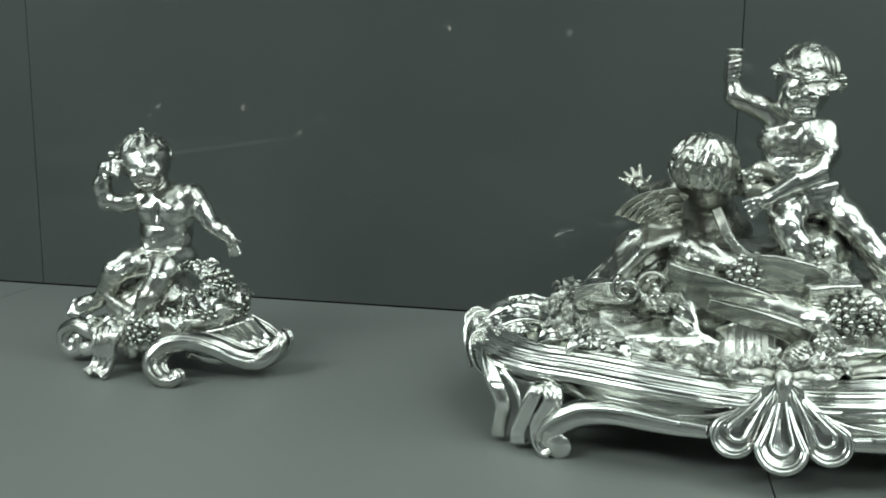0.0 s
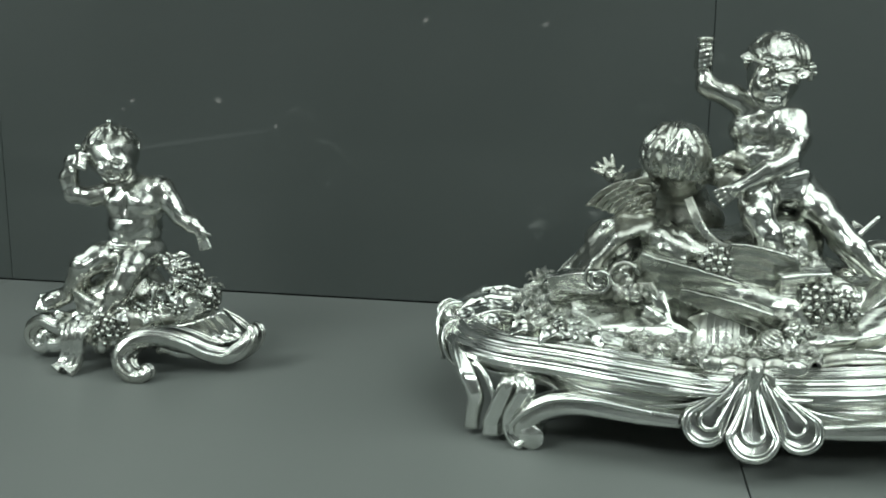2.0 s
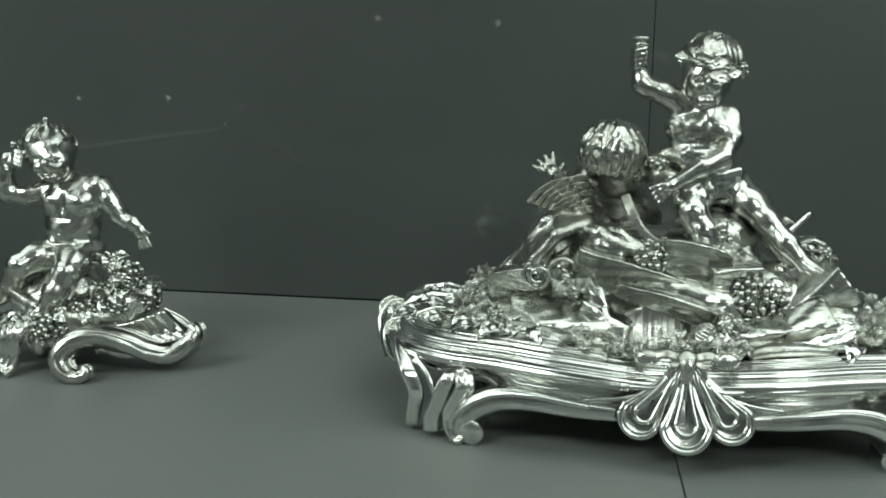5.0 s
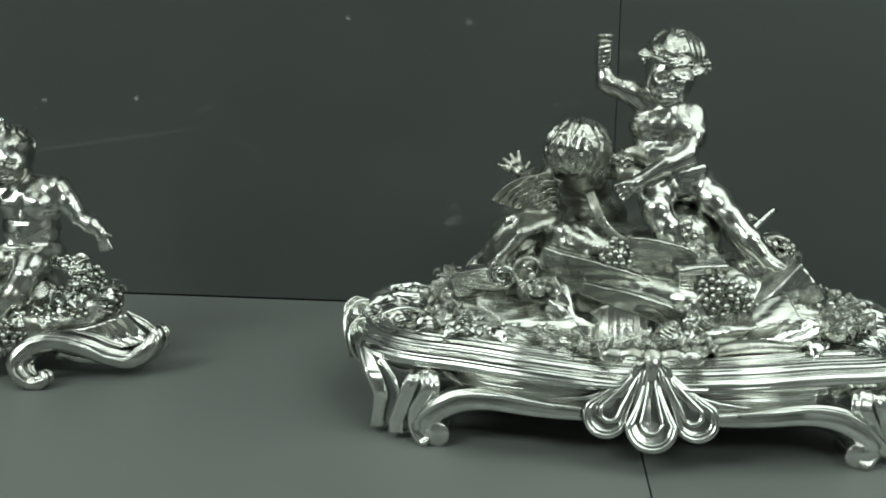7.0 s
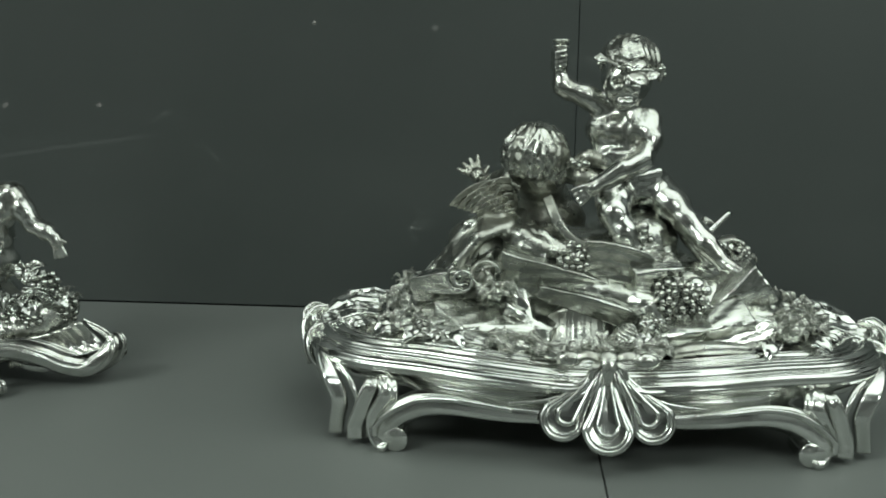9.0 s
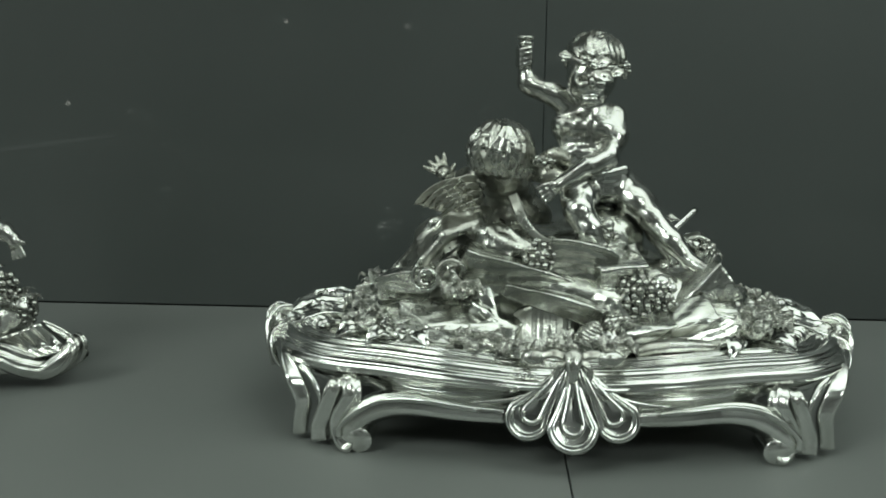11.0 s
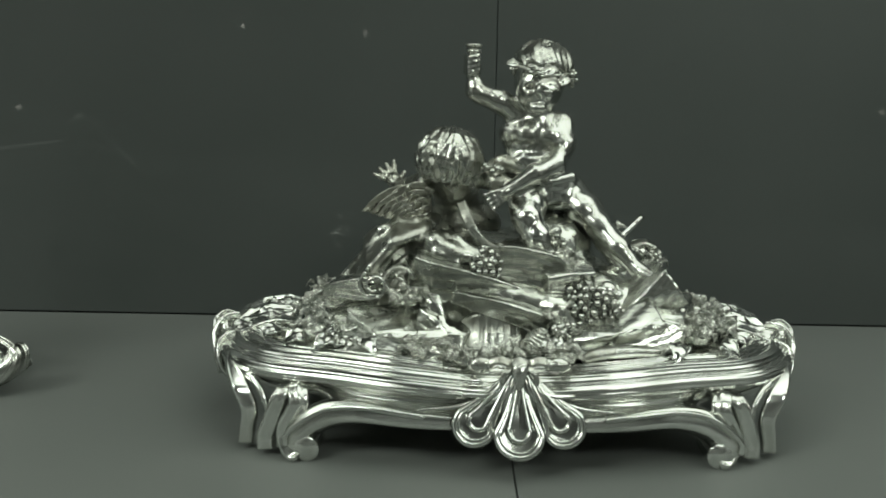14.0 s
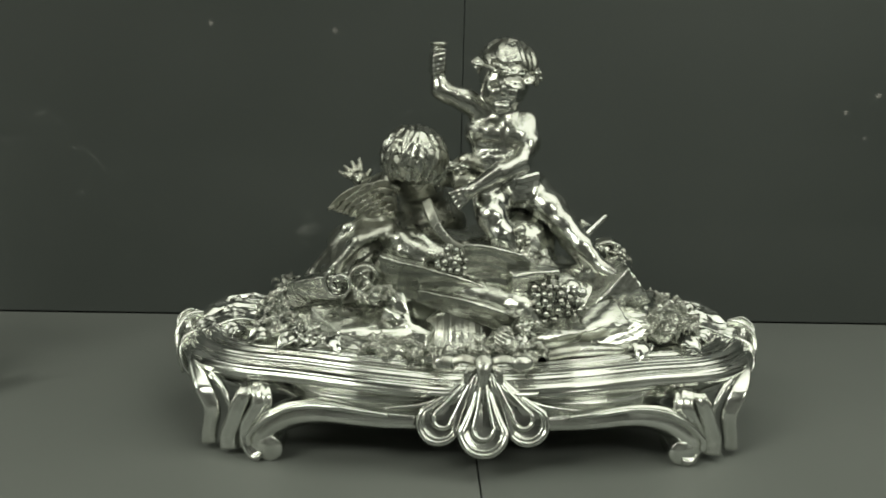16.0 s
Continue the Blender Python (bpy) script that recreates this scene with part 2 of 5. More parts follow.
class Clay:
    """A lump of soft shapes in a grid of distances, run together and then meshed."""

    def __init__(self, lo, hi, step):
        self.lo, self.step = np.array(lo, float), step
        self.n = np.ceil((np.array(hi) - self.lo) / step).astype(int) + 1
        self.d = np.full(self.n, 0.05, np.float32)

    def block(self, a, b):
        i0 = np.clip(np.floor((np.minimum(a, b) - self.lo) / self.step).astype(int), 0, self.n)
        i1 = np.clip(np.ceil((np.maximum(a, b) - self.lo) / self.step).astype(int) + 1, 0, self.n)
        ax = [self.lo[k] + self.step * np.arange(i0[k], i1[k], dtype=np.float32) for k in range(3)]
        return tuple(slice(i0[k], i1[k]) for k in range(3)), np.stack(np.meshgrid(*ax, indexing="ij"), -1).astype(np.float32)

    def blend(self, sl, d, k):
        old = self.d[sl]
        h = np.clip(0.5 + 0.5 * (old - d) / k, 0, 1)
        self.d[sl] = old * (1 - h) + d * h - k * h * (1 - h)

    def limb(self, a, b, ra, rb, k=0.006):
        a, b = np.array(a, float), np.array(b, float)
        pad = max(ra, rb) + k + 0.012
        sl, p = self.block(np.minimum(a, b) - pad, np.maximum(a, b) + pad)
        if p.size == 0:
            return self
        ab = b - a
        t = np.clip((p - a) @ ab / max(ab @ ab, 1e-9), 0, 1)
        self.blend(sl, np.linalg.norm(p - a - t[..., None] * ab, axis=-1) - (ra + (rb - ra) * t), k)
        return self

    def chain(self, pts, radii, k=0.006):
        for i in range(len(pts) - 1):
            self.limb(pts[i], pts[i + 1], radii[i], radii[i + 1], k)
        return self

    def lump(self, c, r, k=0.008, turn=(0, 0, 0)):
        c, r = np.array(c, float), np.array(r, float)
        pad = r.max() + k + 0.012
        sl, p = self.block(c - pad, c + pad)
        if p.size == 0:
            return self
        q = (p - c) @ np.array(Euler([radians(x) for x in turn]).to_matrix())
        s = np.linalg.norm(q / r, axis=-1)
        g = np.linalg.norm(q / (r * r), axis=-1) + 1e-6
        self.blend(sl, s * (s - 1) / g, k)
        return self

    def dent(self, c, r, k=0.004):
        c = np.array(c, float)
        sl, p = self.block(c - np.max(r) - k - 0.005, c + np.max(r) + k + 0.005)
        q = (p - c) / np.array(r, float)
        d = (np.linalg.norm(q, axis=-1) - 1) * np.min(r)
        old = self.d[sl]
        h = np.clip(0.5 - 0.5 * (old + d) / k, 0, 1)
        self.d[sl] = old * (1 - h) - d * h + k * h * (1 - h)
        return self

    def combed(self, c, r, crown, count, depth, swirl=0.4, reach=2.0, seed=0, k=0.002):
        """A cap of hair with strands running from the crown over the skull."""
        rng = np.random.RandomState(seed)
        c, r = np.array(c, float), np.array(r, float)
        w = np.array(Vector(crown).normalized())
        e1 = np.array(Vector(crown).orthogonal().normalized())
        e2 = np.cross(w, e1)
        sl, p = self.block(c - r.max() - 0.014, c + r.max() + 0.014)
        q = (p - c) / r
        s = np.linalg.norm(q, axis=-1) + 1e-6
        g = np.linalg.norm(q / r, axis=-1) + 1e-6
        n = q / s[..., None]
        t = np.arccos(np.clip(n @ w, -1, 1))
        a = np.arctan2(n @ e2, n @ e1) + swirl * np.sin(1.6 * t)
        wave = 0
        for f, amp in ((count, 0.5), (int(count * 0.45), 0.6), (int(count * 1.9), 0.22)):
            ph = rng.rand() * 6
            wave = wave + amp * np.abs(np.sin(f * (a + 0.10 * np.sin(3 * t + ph + 2 * np.sin(a))) / 2 + ph))
        fade = np.clip(t / 0.35, 0.15, 1)
        size = 1 + depth / r.mean() * (wave - 0.75) * fade
        size = np.where(t > reach + 0.12 * np.sin(5 * a), size - (t - reach) * 0.9, size)
        self.blend(sl, s * (s - size) / g, k)
        return self

    def rough(self, amp, freq, seed=0):
        _, p = self.block(self.lo, self.lo + self.step * (self.n - 1))
        rng = np.random.RandomState(seed)
        w = np.zeros(p.shape[:3], np.float32)
        for f, a in ((freq, 1.0), (freq * 1.9, 0.5), (freq * 3.7, 0.28)):
            for _ in range(3):
                v = rng.normal(size=3)
                v *= f / np.linalg.norm(v)
                u = rng.normal(size=3) * f * 0.6
                w += a / 3 * np.abs(np.sin(p @ v + 1.6 * np.sin(p @ u + rng.rand() * 6) + rng.rand() * 6)).astype(np.float32)
        self.d -= amp * (w - 0.9)
        return self

    def mesh(self, smooth=0):
        d, n = self.d, self.n
        d[0], d[-1], d[:, 0], d[:, -1], d[:, :, 0], d[:, :, -1] = (0.01,) * 6
        c = [d[i:n[0] - 1 + i, j:n[1] - 1 + j, k:n[2] - 1 + k] for i in (0, 1) for j in (0, 1) for k in (0, 1)]
        cnt = sum((x < 0).astype(np.int8) for x in c)
        act = np.argwhere((cnt > 0) & (cnt < 8))
        val = np.stack([x[tuple(act.T)] for x in c], 1)
        off = np.array([(i, j, k) for i in (0, 1) for j in (0, 1) for k in (0, 1)], float)
        tot, num = np.zeros((len(act), 3)), np.zeros(len(act))
        for a in range(8):
            for b in range(a + 1, 8):
                if abs(off[a] - off[b]).sum() != 1:
                    continue
                va, vb = val[:, a], val[:, b]
                x = (va < 0) != (vb < 0)
                t = np.where(x, va / np.where(va == vb, 1, va - vb), 0)
                tot += np.where(x[:, None], off[a] + t[:, None] * (off[b] - off[a]), 0)
                num += x
        verts = self.lo + self.step * (act + tot / num[:, None])
        idx = -np.ones(n - 1, int)
        idx[tuple(act.T)] = np.arange(len(act))
        faces = []
        for ax in range(3):
            s0, s1 = [slice(1, -1)] * 3, [slice(1, -1)] * 3
            s0[ax], s1[ax] = slice(0, -1), slice(1, None)
            u, v = d[tuple(s0)] < 0, d[tuple(s1)] < 0
            e = np.argwhere(u != v)
            o = np.ones(3, int)
            o[ax] = 0
            e0 = e + o
            flip = u[tuple(e.T)]
            b, g = (ax + 1) % 3, (ax + 2) % 3
            db, dg = np.eye(3, dtype=int)[b], np.eye(3, dtype=int)[g]
            quad = np.stack([idx[tuple((e0 - x).T)] for x in (db + dg, dg, 0 * db, db)], 1)
            quad[~flip] = quad[~flip][:, ::-1]
            faces.append(quad)
        faces = np.concatenate(faces)
        a, e = faces.ravel(), np.roll(faces, -1, 1).ravel()
        deg = np.bincount(a, minlength=len(verts)) + np.bincount(e, minlength=len(verts))
        for k in range(2 * smooth):
            mean = np.stack([np.bincount(a, verts[e, c], len(verts)) + np.bincount(e, verts[a, c], len(verts)) for c in range(3)], 1) / np.maximum(deg, 1)[:, None]
            verts = verts + (0.55 if k % 2 == 0 else -0.50) * (mean - verts)
        return verts, faces.tolist()


def worn_rock(c, size, turn=(0, 0, 0), seed=0, step=0.0016):
    """A split rock: a box with random corners cut away, its edges worn round and its planes streaked."""
    rng = np.random.RandomState(seed)
    h = np.array(size) / 2
    clay = Clay(-h - 0.008, h + 0.008, step)
    _, p = clay.block(clay.lo, clay.lo + step * (clay.n - 1))
    p = p + 0.0024 * np.sin(p[..., [1, 2, 0]] * 24 + seed) + 0.0009 * np.sin(p[..., [2, 0, 1]] * 55 + 2 * seed)
    planes = [(s * np.eye(3)[k] + rng.normal(size=3) * 0.10, h[k]) for k in range(3) for s in (-1, 1)]
    for _ in range(9):
        n = rng.normal(size=3) / h
        planes.append((n, None))
    d = None
    for n, off in planes:
        n = n / np.linalg.norm(n)
        if off is None:
            off = np.linalg.norm(n * h) * rng.uniform(0.92, 1.2)
        e = (p @ n - off).astype(np.float32)
        if d is None:
            d = e
        else:
            k = 0.0012
            m = np.clip(0.5 + 0.5 * (e - d) / k, 0, 1)
            d = d * (1 - m) + e * m + k * m * (1 - m)
    streak = np.sin(p[..., 2] * 520 + 5 * np.sin(p[..., 0] * 35 + seed) + p[..., 1] * 300)
    clay.d = (d + 0.0003 * streak).astype(np.float32)
    return moved(clay.mesh(1), pose(*c, *turn))


GRAPE = mesh_of("grape", *ball((0, 0, 0), (1, 1, 1), 2), BEAD)


def grapes(parent, c, spread, count, r, seed, axis=(0, 0, -1)):
    """A hanging bunch: a knobbly stalk with each grape on it."""
    rng = random.Random(seed)
    c, ax = Vector(c), Vector(axis).normalized()
    bunch = part("grape_bunch", tube([c - ax * spread[2] * 1.1, c - ax * spread[2] * 0.3, c + ax * spread[2] * 0.7], r * 0.7, 12, 6), CHASED, parent, "bunch of round silver grapes")
    done = []
    for _ in range(count * 60):
        if len(done) >= count:
            break
        d = Vector((rng.gauss(0, 1), rng.gauss(0, 1) - 0.4, rng.gauss(0, 1))).normalized()
        p = c + Vector((d.x * spread[0], d.y * spread[1], d.z * spread[2])) * rng.uniform(0.75, 1.0)
        if all((p - q).length > 1.55 * r for q in done):
            done.append(p)
    for p in done:
        g = new("grape", GRAPE)
        g.parent = bunch
        g.location = p - PLACE[bunch]
        s = r * rng.uniform(0.88, 1.08)
        g.scale = (s, s, s)
    return bunch


LEAFLETS = {}


def leaflet(mat, k):
    """One of six small leaf shapes, or a bud (6), of unit length."""
    if (mat.name, k) not in LEAFLETS:
        rng = random.Random(900 + k)
        shape = ball((0.3, 0, 0.1), (0.3, 0.3, 0.3), 2) if k == 6 else leaf(1.0, rng.uniform(0.8, 1.05), 3, rng.uniform(0.5, 1.7), 10, 7, 0.07, rng.uniform(0.15, 0.5))
        LEAFLETS[(mat.name, k)] = mesh_of("bud" if k == 6 else "leaf", *shape, mat)
    return LEAFLETS[(mat.name, k)]


def posy(parent, c, size, count, seed, mat=None, name="foliage_tuft", span=(0.009, 0.017)):
    """Small curled leaves and buds heaped over a low knoll."""
    rng = random.Random(seed)
    mat = mat or CHASED
    tuft = part(name, ball(c, [s * 0.62 for s in size], 2), mat, parent)
    for i in range(count):
        d = Vector((rng.gauss(0, 1), rng.gauss(0, 1), abs(rng.gauss(0, 0.8)))).normalized()
        p = Vector(c) + Vector((d.x * size[0], d.y * size[1], d.z * size[2])) * rng.uniform(0.35, 0.95)
        L = rng.uniform(*span)
        k = 6 if rng.random() < 0.36 else rng.randrange(6)
        q = Vector((d.x, d.y, d.z * 0.4 + rng.uniform(-0.3, 0.4))).to_track_quat("X", "Z").to_matrix().to_4x4() @ pose(0, 0, 0, rng.uniform(-50, 50), rng.uniform(-40, 20), 0)
        o = new("bud" if k == 6 else "leaf", leaflet(mat, k))
        o.parent = tuft
        o.matrix_basis = Matrix.Translation(p - PLACE[tuft]) @ q @ Matrix.Diagonal((L, L, L, 1))
    return tuft


def leaf_at(name, parent, at, toward, up, length, width, curl=0.6, lobes=3, mat=None, roll=0):
    x = Vector(toward).normalized()
    z = (Vector(up) - x * Vector(up).dot(x)).normalized()
    y = z.cross(x)
    m = Matrix((x, y, z)).transposed().to_4x4()
    return part(name, moved(leaf(length, width, lobes, curl, 18, 9), Matrix.Translation(at) @ m @ pose(0, 0, 0, roll)), mat or SILVER, parent)


# ---- the case and the room ----
def structure(name, shape, mat, label, category):
    return tagged(part(name, shape, mat), label, category, kind="structure")


PANEL = 1.25
backing = structure("wall_back", box(-3.2, 3.2, 0.02, 0.14, -0.9, 2.2), GAP, "black board behind the grey panels of the showcase", "wall")
plinth = structure("plinth", box(-3.2, 3.2, -1.15, 0.02, -0.9, -0.02), GAP, "dark core of the long grey showcase plinth", "plinth")
for i in range(-2, 2):
    x0, x1 = i * PANEL + 0.0005, (i + 1) * PANEL - 0.0005
    part("wall_panel", box(x0, x1, 0.0, 0.02, 0.0018, 1.3, 0.0006, 1), WALL, backing, smooth=False)
    part("plinth_panel", box(x0 + 0.0003, x1 - 0.0003, -1.15, -0.0015, -0.02, 0.0, 0.0006, 1), TABLE, plinth, smooth=False)
structure("case_ceiling", box(-3.2, 3.2, -1.15, 0.02, 1.3, 1.4), HOUSING, "pale ceiling of the showcase above the lamps", "ceiling")
structure("wall_west", box(-3.34, -3.2, -5.6, 0.14, -0.9, 2.2), ROOM, "plain grey room wall", "wall")
structure("wall_east", box(3.2, 3.34, -5.6, 0.14, -0.9, 2.2), ROOM, "plain grey room wall", "wall")
structure("wall_south", box(-3.34, 3.34, -5.74, -5.6, -0.9, 2.2), ROOM, "plain grey room wall behind the walkway", "wall")
structure("floor", box(-3.2, 3.2, -5.6, -1.15, -1.0, -0.9), FLOORM, "dark stone museum floor", "floor")
structure("ceiling", box(-3.34, 3.34, -5.74, 0.14, 2.2, 2.3), ROOM, "plain grey room ceiling", "ceiling")


def glint_lamp(x, y, z, size, watt):
    """A small lamp on a rod in the showcases across the room, made up so that its lens mirrors as a bright spot in the
    wall of panels.
    """
    lamp = thing("glint_source", (x, y, z - 0.09), "made-up small lamp on a thin rod, mirrored as a bright spot in the wall", "lamp")
    lens = bpy.data.materials.get("lens_glow_%s" % watt) or bpy.data.materials.new("lens_glow_%s" % watt)
    lens.use_nodes = True
    p = lens.node_tree.nodes["Principled BSDF"]
    p.inputs["Emission Color"].default_value, p.inputs["Emission Strength"].default_value = (1, 0.97, 0.88, 1), 1.3 * watt
    part("rod", tube([(x, y - 0.02, -0.05), (x, y - 0.02, z - 0.01)], 0.006, 8, 8), GAP, lamp)
    part("housing", sweep([(x, y - 0.06, z), (x, y - 0.02, z), (x, y - 0.004, z)], size * 2.4, size * 2.4, (1, 0, 0), 10, 16), GAP, lamp)
    part("lens", ball((x, y, z), (size, 0.006, size), 2), lens, lamp)


structure("plinth_far", box(-3.2, 3.2, -5.6, -3.55, -0.9, -0.05, 0.01), TABLE, "long grey plinth of the showcases across the room", "plinth")
for x, y, z, s, w in ((-1.513, -4.90, 0.776, 0.014, 9), (-0.683, -4.96, 0.748, 0.02, 4), (-2.799, -4.30, 0.221, 0.016, 7), (-2.134, -3.62, 0.098, 0.011, 7), (-2.816, -3.75, 0.059, 0.012, 4), (-3.087, -3.70, 0.229, 0.014, 5), (-3.148, -3.70, 0.176, 0.01, 3), (2.543, -4.20, 0.277, 0.014, 6), (2.737, -4.20, 0.384, 0.016, 7), (2.676, -4.20, 0.123, 0.012, 4)):
    glint_lamp(x, y, z, s, w)


def glowing_edge(a, b, glow):
    """A thin showcase edge, made to glow for the streak mirrored in the wall, in its channel."""
    strip = thing("glowing_edge", ((a[0] + b[0]) / 2, (a[1] + b[1]) / 2, a[2] - 0.012), "thin showcase edge made to glow, for a streak mirrored in the wall", "lamp")
    m, nt, p = nodes_of("edge_glow")
    p.inputs["Emission Color"].default_value, p.inputs["Emission Strength"].default_value = (0.95, 1, 0.95, 1), glow
    part("channel", sweep([(a[0], a[1], a[2] - 0.007), (b[0], b[1], b[2] - 0.007)], 0.036, 0.010, (0, 1, 0) if abs(a[0] - b[0]) > abs(a[1] - b[1]) else (1, 0, 0), 4, 12, square=0.4), GAP, strip)
    part("tube", sweep([a, b], 0.026, 0.010, None, 4, 10, lambda u: 0.35 + 0.65 * math.sin(math.pi * u)), m, strip)


structure("plinth_west", box(-3.2, -2.01, -3.55, -1.42, -0.9, 0.076, 0.006), TABLE, "grey plinth of the showcase beside the walkway", "plinth")
structure("plinth_far_case", box(2.1, 3.1, -5.0, -4.175, -0.05, 0.033, 0.006), TABLE, "low grey riser in the showcase across the room", "plinth")
glowing_edge((-2.035, -3.53, 0.087), (-2.035, -1.45, 0.087), 0.75)
glowing_edge((2.186, -4.2, 0.044), (2.577, -4.2, 0.044), 0.9)

# ---- the centrepiece ----
CX, CY = 0.0, -0.42
piece = thing("table_centrepiece", (CX, CY, 0), "large ornate silver centrepiece, two figures on a rocky mound, scrolled feet", "centrepiece")


def outline(a, grow=0.0):
    """The plateau's edge, seen from above: a long oval with squared corners, drawn in a little between shell and corner."""
    c, s = math.cos(a), math.sin(a)
    x, y = 0.320 * math.copysign(abs(c) ** 0.72, c), 0.188 * math.copysign(abs(s) ** 0.72, s)
    nx, ny = math.copysign(abs(c) ** 1.28, c) / 0.320, math.copysign(abs(s) ** 1.28, s) / 0.188
    q = math.hypot(nx, ny)
    y *= 1 - 0.055 * math.exp(-((abs(x) - 0.19) / 0.055) ** 2) - 0.062 * math.exp(-(x / 0.06) ** 2)
    x *= 0.968 if x > 0 else 1.0
    return CX + x + grow * nx / q, CY + y + grow * ny / q


def lift(x):
    """How far the lower moulding rises above its lowest height, to leave the arch over each foot open."""
    u = min(1.0, max(0.0, (abs(x) - 0.160) / 0.05))
    return 0.015 * u * u * (3 - 2 * u)


def rim_mesh():
    prof = [(-0.050, 0.099), (-0.040, 0.103), (-0.030, 0.1065), (-0.024, 0.1065), (-0.018, 0.1035), (-0.014, 0.1025), (-0.008, 0.1040), (-0.002, 0.1015), (0.001, 0.0965), (0.003, 0.0948), (0.008, 0.0935), (0.0118, 0.0875),
            (0.010, 0.081), (0.004, 0.077), (-0.003, 0.0745), (-0.008, 0.070), (-0.008, 0.066), (-0.003, 0.060), (0.005, 0.055), (0.011, 0.049), (0.009, 0.042), (0.003, 0.038), (-0.008, 0.037), (-0.022, 0.042)]
    p = spline([(o, 0, z) for o, z in prof], 132)
    n = 420
    vs, fs = [], []
    m = len(p)
    for i in range(n):
        a = 2 * math.pi * i / n
        x0 = outline(a)[0] - CX
        up, dip = lift(x0), 0.011 * math.exp(-(x0 / 0.085) ** 2)
        for j in range(m):
            u = j / (m - 1)
            fine = 0.0011 if u < 0.24 else 0.00055 if u < 0.56 else 0.0003
            rib = fine * math.sin(2 * math.pi * 25 * u + 1.3 * math.sin(2 * a)) + 0.0014 * math.sin(6 * a + 9 * u) * (1.0 if 0.15 < u < 0.6 else 0.3)
            o, z = p[j][0] + rib - 1.4 * up * min(1, max(0, (u - 0.62) / 0.15)), p[j][2] + 0.4 * rib
            z += up * min(1, max(0, (u - 0.55) / 0.2)) - dip * min(1, max(0.0, (0.72 - u) / 0.22)) + 0.006 * max(0.0, (u - 0.7) / 0.3)
            x, y = outline(a, o)
            vs.append((x, y, z))
    for i in range(n):
        k = (i + 1) % n
        for j in range(m - 1):
            fs.append((i * m + j, i * m + j + 1, k * m + j + 1, k * m + j))
    return np.array(vs), fs


part("rim", rim_mesh(), RIM, piece, "broad reeded and hollow-moulded silver rim")


def plate(z, grow, wave, n=160, rings=26):
    vs, fs = [(CX, CY, z)], []
    for r in range(1, rings + 1):
        for i in range(n):
            a = 2 * math.pi * i / n
            x, y = outline(a, grow)
            u = r / rings
            x, y = CX + (x - CX) * u, CY + (y - CY) * u
            vs.append((x, y, z + wave * (math.sin(60 * x + 2 * math.sin(50 * y)) * math.sin(75 * y + 3 * math.sin(23 * x)))))
    for i in range(n):
        fs.append((0, 1 + i, 1 + (i + 1) % n))
    for r in range(rings - 1):
        for i in range(n):
            k = (i + 1) % n
            fs.append((1 + r * n + i, 1 + (r + 1) * n + i, 1 + (r + 1) * n + k, 1 + r * n + k))
    return np.array(vs), fs


part("plateau", plate(0.101, -0.046, 0.003), ROCKY, piece, "rippled silver ground inside the rim")
# Unseen plate, added to keep light out from below the plateau.
part("underside_block", plate(0.062, -0.014, 0.0), DULL, piece, "dull plate added below the plateau to block light")


